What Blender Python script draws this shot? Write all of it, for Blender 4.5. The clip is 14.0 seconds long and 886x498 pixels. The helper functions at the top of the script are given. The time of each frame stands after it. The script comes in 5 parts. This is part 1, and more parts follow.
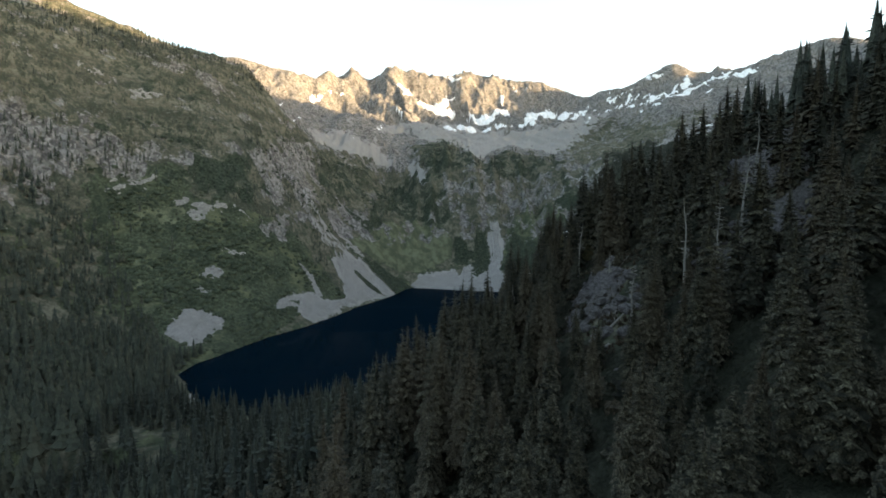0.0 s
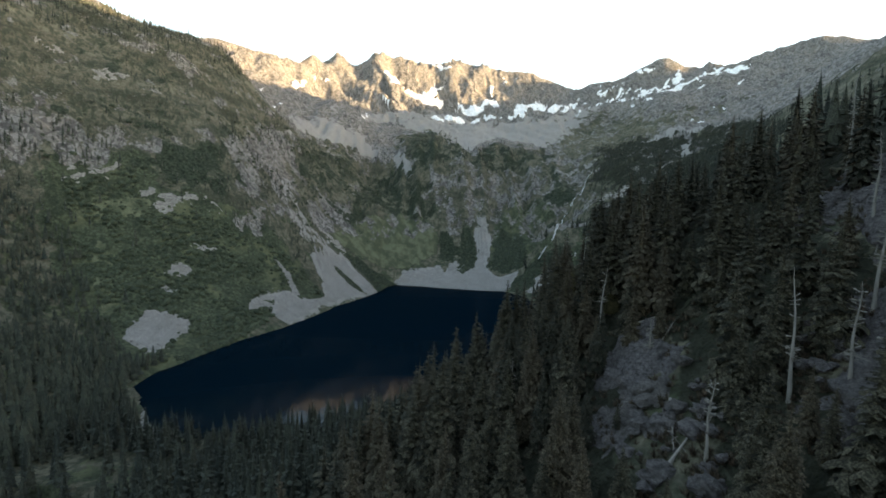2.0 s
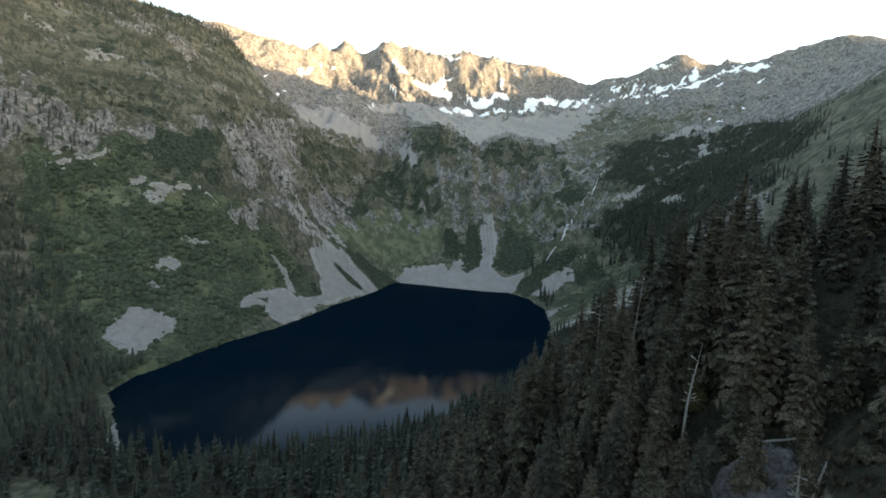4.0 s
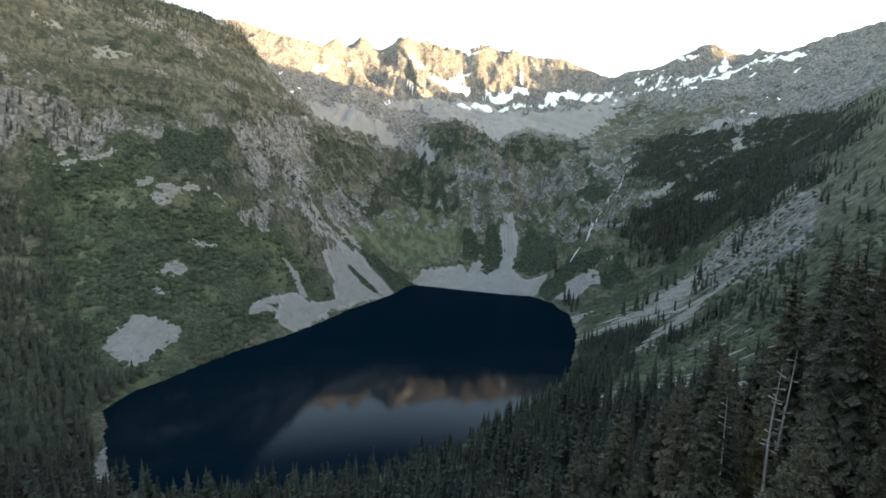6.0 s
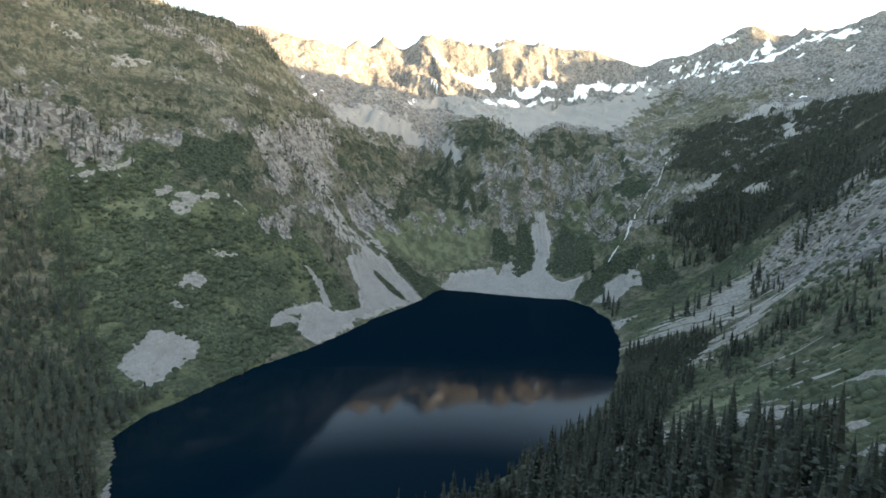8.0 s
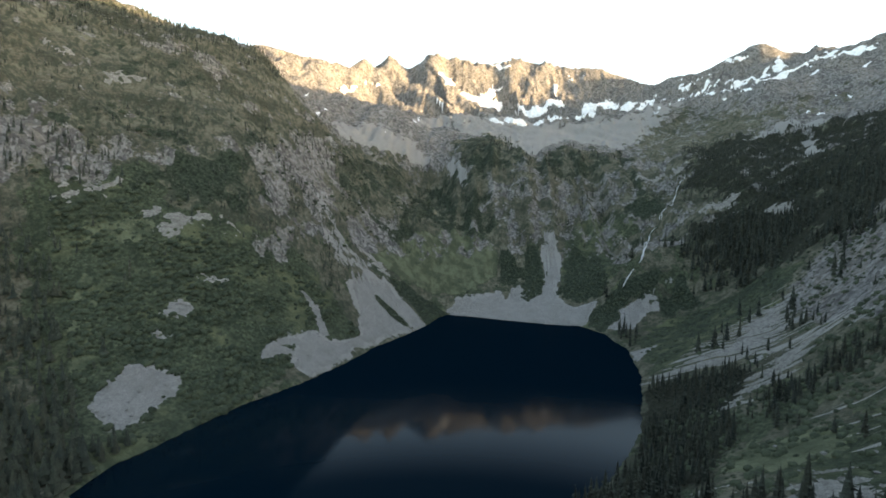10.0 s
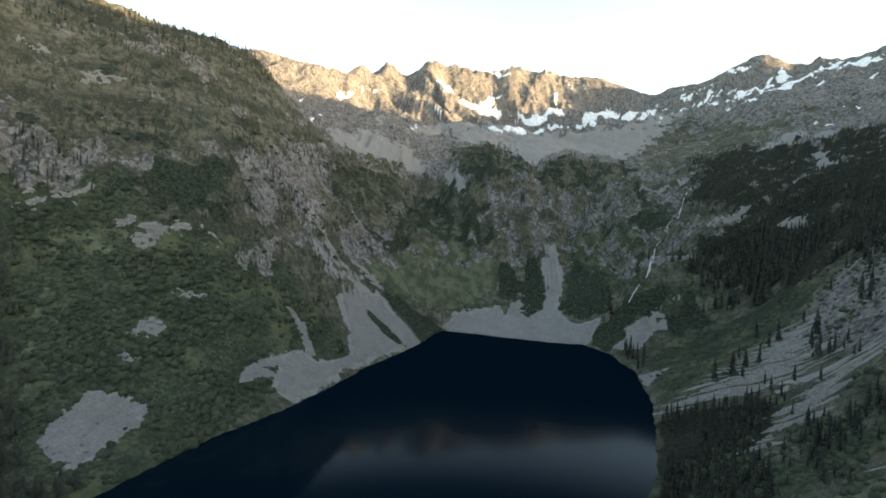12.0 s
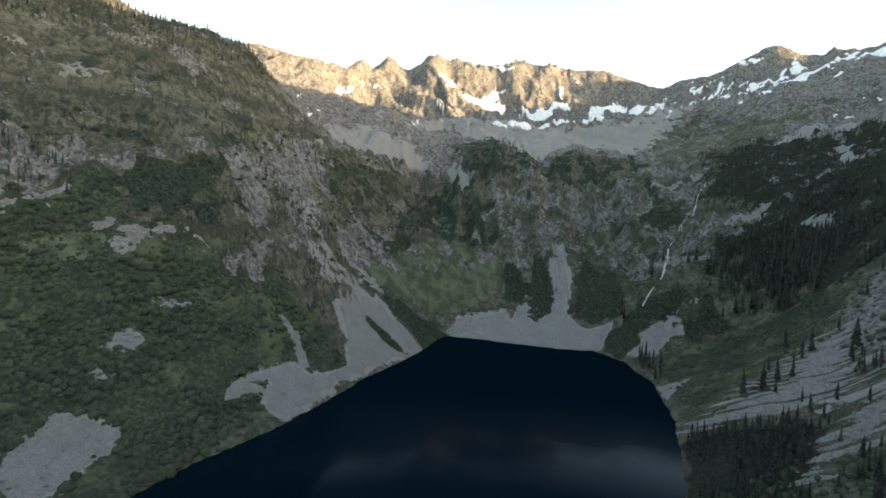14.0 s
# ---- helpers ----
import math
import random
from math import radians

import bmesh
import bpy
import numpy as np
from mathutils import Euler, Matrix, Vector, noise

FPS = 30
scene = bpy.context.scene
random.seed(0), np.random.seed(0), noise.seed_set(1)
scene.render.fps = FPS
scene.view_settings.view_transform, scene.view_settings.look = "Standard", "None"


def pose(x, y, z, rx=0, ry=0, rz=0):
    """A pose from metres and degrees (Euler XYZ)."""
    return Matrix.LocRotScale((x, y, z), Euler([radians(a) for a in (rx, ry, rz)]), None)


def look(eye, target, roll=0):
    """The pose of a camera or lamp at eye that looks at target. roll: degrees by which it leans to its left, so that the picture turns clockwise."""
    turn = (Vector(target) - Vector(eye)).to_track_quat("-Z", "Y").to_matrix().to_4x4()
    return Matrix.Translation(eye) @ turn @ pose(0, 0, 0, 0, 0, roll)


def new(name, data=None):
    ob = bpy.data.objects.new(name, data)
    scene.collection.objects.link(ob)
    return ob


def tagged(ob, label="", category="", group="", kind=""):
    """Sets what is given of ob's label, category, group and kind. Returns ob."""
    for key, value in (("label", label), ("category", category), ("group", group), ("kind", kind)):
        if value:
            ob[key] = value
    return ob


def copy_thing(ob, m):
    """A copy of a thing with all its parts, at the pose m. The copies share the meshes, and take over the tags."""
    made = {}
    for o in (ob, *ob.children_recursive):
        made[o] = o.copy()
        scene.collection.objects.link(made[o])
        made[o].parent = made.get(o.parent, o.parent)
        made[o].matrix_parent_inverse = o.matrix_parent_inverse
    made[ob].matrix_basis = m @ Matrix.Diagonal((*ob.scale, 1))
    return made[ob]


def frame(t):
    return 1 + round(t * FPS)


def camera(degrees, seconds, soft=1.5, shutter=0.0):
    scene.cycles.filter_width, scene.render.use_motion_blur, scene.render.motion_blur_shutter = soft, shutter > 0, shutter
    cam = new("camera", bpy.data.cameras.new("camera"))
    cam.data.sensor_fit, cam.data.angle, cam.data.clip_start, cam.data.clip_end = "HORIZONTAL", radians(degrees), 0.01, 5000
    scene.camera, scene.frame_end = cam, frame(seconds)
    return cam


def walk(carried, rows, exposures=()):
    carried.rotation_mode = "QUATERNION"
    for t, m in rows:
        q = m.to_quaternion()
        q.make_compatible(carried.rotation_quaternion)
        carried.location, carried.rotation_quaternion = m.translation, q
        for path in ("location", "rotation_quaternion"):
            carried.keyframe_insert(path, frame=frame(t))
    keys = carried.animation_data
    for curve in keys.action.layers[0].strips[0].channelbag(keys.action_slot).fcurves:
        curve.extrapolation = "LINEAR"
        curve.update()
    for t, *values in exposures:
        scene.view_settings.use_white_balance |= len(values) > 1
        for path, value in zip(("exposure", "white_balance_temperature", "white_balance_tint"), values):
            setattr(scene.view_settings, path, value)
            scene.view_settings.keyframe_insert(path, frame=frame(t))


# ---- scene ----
cam = camera(85.85, 14.0, soft=1.75, shutter=0.12)
PATH = [
    (0.0, 0.00, 0.00, 161.42, 85.635, -0.300, -0.390),
    (0.5, 0.63, 9.66, 164.47, 85.405, -0.497, -0.474),
    (1.0, 1.32, 19.09, 167.25, 85.056, -0.920, -1.037),
    (1.5, 1.95, 28.55, 169.79, 84.671, -1.249, -1.651),
    (2.0, 2.40, 37.86, 171.92, 84.416, -1.382, -1.961),
    (4.5, 4.15, 85.08, 179.23, 83.278, -3.316, -0.905),
    (5.0, 4.40, 94.54, 180.14, 83.094, -3.337, -0.427),
    (5.5, 4.41, 104.04, 180.80, 83.084, -3.027, 0.227),
    (6.0, 4.23, 113.65, 181.42, 83.070, -2.575, 0.922),
    (6.5, 3.96, 123.33, 181.90, 82.916, -2.215, 1.652),
    (7.0, 3.59, 133.13, 182.25, 82.777, -1.821, 2.548),
    (7.5, 3.15, 143.15, 182.49, 82.756, -1.281, 3.457),
    (8.0, 2.67, 153.29, 182.66, 82.908, -0.822, 4.171),
    (8.5, 2.15, 163.50, 182.93, 83.569, -0.632, 4.582),
    (9.0, 1.57, 173.69, 183.46, 84.333, -0.653, 4.786),
    (11.5, -1.50, 223.76, 188.13, 85.785, -1.057, 4.723),
    (12.0, -2.21, 233.75, 189.11, 86.116, -1.359, 4.560),
    (12.5, -2.97, 243.70, 190.09, 86.154, -1.679, 4.431),
    (13.0, -3.74, 253.71, 191.14, 85.920, -1.458, 4.704),
    (13.5, -4.40, 263.77, 192.33, 85.847, -1.221, 4.808),
    (14.0, -5.04, 273.84, 193.54, 85.695, -1.089, 4.928),
]
EXPOSURES = [(t, e, 7650, 9) for t, e in ((0.0, 2.57), (2.0, 2.62), (5.0, 2.93), (6.5, 3.15), (7.5, 3.36), (8.2, 3.26), (9.0, 2.93), (11.5, 2.57), (12.5, 2.46), (14.0, 2.5))]
walk(cam, [(t, pose(*p)) for t, *p in PATH], EXPOSURES)

# ---------------------------------------------------------------- light: low evening sun over the east crest, clear sky
SUN_AZ, SUN_EL = radians(104), radians(8)     # clockwise from +y (ahead), height over the horizon
world = bpy.data.worlds.new("sky")
world.use_nodes = True
scene.world = world
wn = world.node_tree
sky = wn.nodes.new("ShaderNodeTexSky")
sky.sky_type, sky.sun_disc = "NISHITA", False
sky.sun_elevation, sky.sun_rotation = SUN_EL, SUN_AZ
sky.air_density, sky.dust_density, sky.ozone_density, sky.altitude = 1.0, 3.2, 0.35, 1500
wn.nodes["Background"].inputs["Strength"].default_value = 0.15
wn.links.new(sky.outputs[0], wn.nodes["Background"].inputs[0])
sun = new("sun", bpy.data.lights.new("sun", "SUN"))
sun.data.energy, sun.data.angle, sun.data.color = 3.4, radians(0.53), (1.0, 0.75, 0.48)
to_sun = Vector((math.sin(SUN_AZ) * math.cos(SUN_EL), math.cos(SUN_AZ) * math.cos(SUN_EL), math.sin(SUN_EL)))
sun.matrix_world = look(to_sun * 2000, (0, 0, 0))
# ---------------------------------------------------------------- materials
class Nodes:
    """A small wrapper to write node trees in short lines."""

    def __init__(self, name):
        self.mat = bpy.data.materials.new(name)
        self.mat.use_nodes = True
        self.tree = self.mat.node_tree
        self.bsdf = self.tree.nodes["Principled BSDF"]
        self.geo = self.tree.nodes.new("ShaderNodeNewGeometry")
        self.pos = self.geo.outputs["Position"]

    def put(self, socket, value):
        if isinstance(value, bpy.types.NodeSocket):
            self.tree.links.new(value, socket)
        elif isinstance(value, (tuple, list)) and len(value) == 3 and socket.type == "RGBA":
            socket.default_value = (*value, 1)
        else:
            socket.default_value = value

    def noise(self, scale, detail=4, rough=0.55, vec=None, distort=0.0):
        n = self.tree.nodes.new("ShaderNodeTexNoise")
        self.put(n.inputs["Vector"], vec or self.pos)
        n.inputs["Scale"].default_value, n.inputs["Detail"].default_value = scale, detail
        n.inputs["Roughness"].default_value, n.inputs["Distortion"].default_value = rough, distort
        return n.outputs["Fac"]

    def voronoi(self, scale, vec=None, feature="F1", out="Distance"):
        n = self.tree.nodes.new("ShaderNodeTexVoronoi")
        n.feature = feature
        self.put(n.inputs["Vector"], vec or self.pos)
        n.inputs["Scale"].default_value = scale
        return n.outputs[out]

    def stretch(self, x, y, z):
        n = self.tree.nodes.new("ShaderNodeVectorMath")
        n.operation = "MULTIPLY"
        self.put(n.inputs[0], self.pos)
        n.inputs[1].default_value = (x, y, z)
        return n.outputs[0]

    def dot(self, *rows):
        """The position's products with three vectors, as a new vector."""
        out = self.tree.nodes.new("ShaderNodeCombineXYZ")
        for socket, row in zip(out.inputs, rows):
            n = self.tree.nodes.new("ShaderNodeVectorMath")
            n.operation = "DOT_PRODUCT"
            self.put(n.inputs[0], self.pos)
            n.inputs[1].default_value = row
            self.tree.links.new(n.outputs["Value"], socket)
        return out.outputs[0]

    def attr(self, name):
        n = self.tree.nodes.new("ShaderNodeAttribute")
        n.attribute_name = name
        return n.outputs["Fac"]

    def math(self, op, a, b=0.0, c=0.0):
        n = self.tree.nodes.new("ShaderNodeMath")
        n.operation = op
        for s, v in zip(n.inputs, (a, b, c)):
            self.put(s, v)
        return n.outputs[0]

    def ramp(self, fac, lo, hi, a=0.0, b=1.0):
        n = self.tree.nodes.new("ShaderNodeMapRange")
        n.interpolation_type = "SMOOTHSTEP"
        for s, v in zip(n.inputs, (fac, lo, hi, a, b)):
            self.put(s, v)
        return n.outputs[0]

    def mix(self, fac, a, b):
        n = self.tree.nodes.new("ShaderNodeMix")
        n.data_type = "RGBA"
        self.put(n.inputs["Factor"], fac)
        self.put(n.inputs[6], a)
        self.put(n.inputs[7], b)
        return n.outputs[2]

    def bump(self, h, strength, dist):
        n = self.tree.nodes.new("ShaderNodeBump")
        self.put(n.inputs["Height"], h)
        n.inputs["Strength"].default_value, n.inputs["Distance"].default_value = strength, dist
        self.tree.links.new(n.outputs[0], self.bsdf.inputs["Normal"])

    def done(self, colour, rough=0.9, spec=0.2, metal=0.0):
        self.put(self.bsdf.inputs["Base Color"], colour)
        self.put(self.bsdf.inputs["Roughness"], rough)
        self.bsdf.inputs["Specular IOR Level"].default_value = spec
        self.bsdf.inputs["Metallic"].default_value = metal
        return self.mat


def rock_colours(k):
    big = k.noise(0.012, 5, 0.6)
    streak = k.noise(1.0, 5, 0.65, k.stretch(0.15, 0.15, 0.03))
    grain = k.noise(0.35, 5, 0.7)
    c = k.mix(k.ramp(streak, 0.38, 0.66), (0.075, 0.073, 0.072), (0.25, 0.24, 0.23))
    c = k.mix(k.ramp(big, 0.34, 0.6), c, k.mix(0.55, c, (0.26, 0.225, 0.19)))
    c = k.mix(k.ramp(grain, 0.55, 0.85, 0.0, 0.35), c, (0.08, 0.076, 0.07))
    bend = k.tree.nodes.new("ShaderNodeVectorMath")
    bend.operation = "ADD"
    warp = k.tree.nodes.new("ShaderNodeTexNoise")
    warp.inputs["Scale"].default_value = 0.05
    warp.inputs["Detail"].default_value = 5
    k.put(warp.inputs["Vector"], k.pos)
    k.put(bend.inputs[0], k.stretch(0.085, 0.085, 0.04))
    more = k.tree.nodes.new("ShaderNodeVectorMath")
    more.operation = "SCALE"
    more.inputs["Scale"].default_value = 4.5
    k.put(more.inputs[0], warp.outputs["Color"])
    k.put(bend.inputs[1], more.outputs[0])
    crack = k.voronoi(1.0, bend.outputs[0], "DISTANCE_TO_EDGE")
    block = k.voronoi(1.0, bend.outputs[0], "F1", "Color")
    tone = k.tree.nodes.new("ShaderNodeSeparateColor")
    k.put(tone.inputs[0], block)
    c = k.mix(k.ramp(tone.outputs[0], 0.0, 1.0, 0.0, 0.75), c, k.mix(tone.outputs[1], (0.07, 0.068, 0.068), (0.29, 0.28, 0.265)))
    fine = k.tree.nodes.new("ShaderNodeVectorMath")
    fine.operation = "ADD"
    k.put(fine.inputs[0], k.stretch(0.26, 0.26, 0.12))
    k.put(fine.inputs[1], more.outputs[0])
    chip = k.tree.nodes.new("ShaderNodeSeparateColor")
    k.put(chip.inputs[0], k.voronoi(1.0, fine.outputs[0], "F1", "Color"))
    c = k.mix(k.ramp(chip.outputs[0], 0.55, 0.75, 0.0, 0.5), c, (0.045, 0.044, 0.043))
    c = k.mix(k.ramp(chip.outputs[1], 0.65, 0.85, 0.0, 0.55), c, (0.33, 0.32, 0.305))
    c = k.mix(k.ramp(crack, 0.0, 0.1, 0.34, 0.0), c, (0.03, 0.03, 0.028))
    return c, k.math("ADD", streak, k.ramp(crack, 0.0, 0.16, 0.0, 0.2)), grain


def ground_material():
    k = Nodes("mountain_ground")
    rock, streak, grain = rock_colours(k)
    patch = k.noise(0.05, 6, 0.65)
    clump = k.noise(0.28, 4, 0.6)
    meadow = k.mix(k.ramp(clump, 0.38, 0.66), (0.046, 0.056, 0.036), (0.108, 0.124, 0.076))
    billow = k.math("ADD", k.math("MULTIPLY", k.voronoi(0.17), 0.6), k.math("MULTIPLY", k.voronoi(0.42), 0.4))
    # Darker between the cells: bush shade painted into the meadow green.
    meadow = k.mix(k.ramp(billow, 0.25, 0.75, 0.0, 0.4), meadow, (0.026, 0.036, 0.023))
    meadow = k.mix(k.ramp(k.noise(0.02, 3), 0.5, 0.68), meadow, k.mix(0.6, meadow, (0.150, 0.160, 0.088)))
    meadow = k.mix(k.ramp(k.noise(0.035, 5, 0.6), 0.5, 0.62, 0.0, 0.5), meadow, (0.026, 0.036, 0.024))
    bands = k.noise(1.0, 5, 0.6, k.stretch(0.012, 0.012, 0.05))
    cloth = k.math("ADD", k.math("MULTIPLY", bands, 0.62), k.math("MULTIPLY", clump, 0.38))
    heath = k.mix(k.ramp(cloth, 0.36, 0.62), (0.060, 0.061, 0.044), (0.168, 0.158, 0.116))
    tall = k.noise(1.0, 5, 0.65, k.stretch(0.13, 0.13, 0.025))
    heath = k.mix(k.ramp(tall, 0.44, 0.6, 0.0, 0.8), heath, (0.048, 0.058, 0.040))
    # Forest litter, its colour darkened further for the shade under the trees.
    shaded_litter = k.mix(k.ramp(clump, 0.3, 0.7), (0.017, 0.019, 0.013), (0.042, 0.045, 0.032))
    shrub = k.mix(k.ramp(clump, 0.35, 0.65), (0.020, 0.026, 0.018), (0.056, 0.070, 0.047))
    scree = k.mix(k.noise(0.9, 6, 0.75), (0.17, 0.164, 0.157), (0.39, 0.375, 0.355))
    wob = k.math("ADD", k.math("MULTIPLY", k.math("SUBTRACT", patch, 0.5), 0.9), k.math("MULTIPLY", k.math("SUBTRACT", clump, 0.5), 0.4))
    wob = k.math("ADD", wob, k.math("MULTIPLY", k.math("SUBTRACT", k.noise(1.0, 4, 0.6, k.stretch(0.03, 0.03, 0.012)), 0.5), 1.5))
    def mask(name, lo=0.46, hi=0.54):
        return k.ramp(k.math("ADD", k.attr(name), wob), lo, hi)
    c = heath
    c = k.mix(mask("meadow"), c, meadow)
    grass = k.mix(k.ramp(k.noise(1.0, 4, 0.6, k.stretch(0.06, 0.06, 0.02)), 0.38, 0.64), (0.074, 0.086, 0.053), (0.142, 0.155, 0.096))
    c = k.mix(mask("grass"), c, grass)
    c = k.mix(mask("woods"), c, shaded_litter)
    c = k.mix(mask("rock"), c, rock)
    c = k.mix(mask("scree", 0.45, 0.55), c, scree)
    c = k.mix(mask("shrub"), c, shrub)
    along = k.dot((0.87 / 110, -0.49 / 110, 0), (0.49 / 4.2, 0.87 / 4.2, 0), (0, 0, 0.004))
    layers = k.noise(1.0, 5, 0.62, along, 0.35)
    slab = k.mix(k.noise(1.0, 4, 0.7, k.stretch(0.35, 0.35, 0.6)), (0.20, 0.192, 0.178), (0.40, 0.385, 0.36))
    c = k.mix(k.ramp(k.math("ADD", layers, k.math("MULTIPLY", k.math("SUBTRACT", k.attr("strata"), 1.0), 0.6)), 0.5, 0.545), c, slab)
    rough_h = k.math("ADD", k.math("MULTIPLY", streak, 1.5), k.math("ADD", grain, k.math("MULTIPLY", billow, -0.5)))
    k.bump(rough_h, 0.8, 3.0)
    return k.done(c, 0.95, 0.12)


def water_material():
    k = Nodes("lake_water")
    rip = k.noise(1.0, 3, 0.5, k.stretch(0.5, 0.22, 1))
    k.bump(rip, 0.05, 0.5)
    k.bsdf.inputs["IOR"].default_value = 1.18
    along = k.tree.nodes.new("ShaderNodeSeparateXYZ")
    k.put(along.inputs[0], k.pos)
    wind = k.math("ADD", along.outputs[1], k.math("MULTIPLY", k.noise(0.006, 4), 260.0))
    facing = k.tree.nodes.new("ShaderNodeLayerWeight")
    facing.inputs["Blend"].default_value = 0.5
    k.done((0.0005, 0.0062, 0.0118), k.ramp(wind, 700.0, 850.0, 0.06, 0.2), 0.5)
    k.bsdf.inputs["Specular Tint"].default_value = (0.31, 0.66, 1.0, 1)
    gloss = k.math("MULTIPLY", k.ramp(facing.outputs["Facing"], 0.485, 0.60, 0.03, 0.62), k.ramp(facing.outputs["Facing"], 0.562, 0.66, 1.0, 0.04))
    k.put(k.bsdf.inputs["Specular IOR Level"], k.math("MULTIPLY", gloss, k.ramp(wind, 715.0, 810.0, 1.0, 0.12)))
    return k.mat


def needle_material(name, dark, light, warm, cool):
    k = Nodes(name)
    info = k.tree.nodes.new("ShaderNodeObjectInfo")
    tree = k.math("FRACT", k.math("ADD", info.outputs["Random"], k.attr("tone")))
    bough = k.geo.outputs["Random Per Island"]
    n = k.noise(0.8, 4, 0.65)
    tuft_shade = k.noise(4.5, 3, 0.6)
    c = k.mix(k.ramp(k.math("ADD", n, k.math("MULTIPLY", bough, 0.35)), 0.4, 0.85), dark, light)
    c = k.mix(k.ramp(tree, 0.6, 1.0, 0.0, 0.65), c, warm)
    c = k.mix(k.ramp(tree, 0.0, 0.3, 0.6, 0.0), c, cool)
    # Dark noise paints the shade between tufts into the foliage colour.
    c = k.mix(k.ramp(tuft_shade, 0.44, 0.62, 0.75, 0.0), c, dark)
    return k.done(c, 0.85, 0.15)


def wood_material(name, a, b):
    k = Nodes(name)
    n = k.noise(1.0, 5, 0.65, k.stretch(3, 3, 0.6))
    return k.done(k.mix(n, a, b), 0.92, 0.1)


def stone_material(name, a, b, scale, tint, joints):
    k = Nodes(name)
    cells = k.voronoi(scale, feature="DISTANCE_TO_EDGE")
    layers = k.noise(1.0, 6, 0.7, k.stretch(scale * 0.5, scale * 0.9, scale * 2.6), 0.6)
    n = k.noise(scale * 1.7, 6, 0.75)
    big = k.noise(0.05, 4, 0.6)
    c = k.mix(k.ramp(k.math("ADD", k.math("MULTIPLY", n, 0.5), k.math("MULTIPLY", layers, 0.5)), 0.33, 0.66), a, b)
    c = k.mix(k.ramp(layers, 0.5, 0.7, 0.0, 0.4), c, tint)
    c = k.mix(k.ramp(cells, 0.0, 0.08, joints, 0.0), c, (0.05, 0.048, 0.045))
    c = k.mix(k.ramp(big, 0.45, 0.7, 0.0, 0.5), c, k.mix(0.5, c, (0.13, 0.12, 0.10)))
    c = k.mix(k.ramp(k.noise(0.22, 5, 0.7), 0.5, 0.75, 0.0, 0.65), c, k.mix(0.4, c, (0.10, 0.10, 0.08)))
    c = k.mix(k.ramp(k.noise(0.09, 5, 0.65), 0.42, 0.66, 0.0, 0.4), c, k.mix(0.35, c, (0.09, 0.09, 0.085)))
    k.bump(k.math("ADD", n, layers), 0.9, 0.8 / scale)
    return k.done(c, 0.93, 0.15)


def snow_material():
    k = Nodes("old_snow")
    n = k.noise(0.12, 5, 0.6)
    k.bump(k.noise(0.5, 4), 0.4, 0.8)
    return k.done(k.mix(k.ramp(n, 0.4, 0.75), (0.83, 0.84, 0.86), (0.62, 0.60, 0.57)), 0.7, 0.3)


def white_water_material():
    k = Nodes("white_water")
    return k.done(k.mix(k.noise(1.2, 4), (0.42, 0.44, 0.46), (0.8, 0.81, 0.82)), 0.5, 0.4)


GROUND, WATER = ground_material(), water_material()
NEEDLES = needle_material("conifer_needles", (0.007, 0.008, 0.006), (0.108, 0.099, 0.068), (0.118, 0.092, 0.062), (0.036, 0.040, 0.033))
# One kind of needles: light put into the western copies, shade into the eastern.
LIT_NEEDLES = needle_material("lit_needles", (0.015, 0.019, 0.015), (0.142, 0.152, 0.116), (0.132, 0.132, 0.094), (0.058, 0.076, 0.066))
LIT_VALLEY_NEEDLES = needle_material("lit_valley_needles", (0.028, 0.034, 0.027), (0.092, 0.103, 0.076), (0.094, 0.092, 0.062), (0.044, 0.056, 0.048))
SHADED_NEEDLES = needle_material("shaded_needles", (0.008, 0.010, 0.0085), (0.092, 0.104, 0.081), (0.086, 0.088, 0.063), (0.042, 0.055, 0.050))
RUSTY = needle_material("rusty_needles", (0.035, 0.02, 0.016), (0.125, 0.07, 0.055), (0.11, 0.062, 0.05), (0.08, 0.055, 0.045))
YELLOWED = needle_material("yellowed_needles", (0.032, 0.029, 0.014), (0.17, 0.145, 0.07), (0.16, 0.125, 0.062), (0.12, 0.115, 0.06))
LEAVES = needle_material("alder_leaves", (0.030, 0.038, 0.025), (0.088, 0.104, 0.064), (0.104, 0.118, 0.070), (0.048, 0.062, 0.042))
HEATH = needle_material("dry_heath", (0.030, 0.024, 0.018), (0.135, 0.108, 0.078), (0.14, 0.098, 0.07), (0.075, 0.08, 0.058))
BARK = wood_material("conifer_bark", (0.035, 0.028, 0.023), (0.13, 0.11, 0.095))
DEAD_WOOD = wood_material("silver_dead_wood", (0.11, 0.105, 0.095), (0.28, 0.265, 0.245))
SCREE_STONE = stone_material("scree_stone", (0.15, 0.146, 0.142), (0.355, 0.342, 0.325), 0.8, (0.27, 0.26, 0.24), 0.25)
SLAB_STONE = stone_material("slab_stone", (0.14, 0.133, 0.122), (0.41, 0.395, 0.37), 0.3, (0.32, 0.29, 0.24), 0.0)
CRAG_STONE = stone_material("crag_stone", (0.026, 0.025, 0.026), (0.205, 0.194, 0.198), 0.9, (0.10, 0.085, 0.078), 0.5)
SNOW_SURFACE, WHITE_WATER = snow_material(), white_water_material()
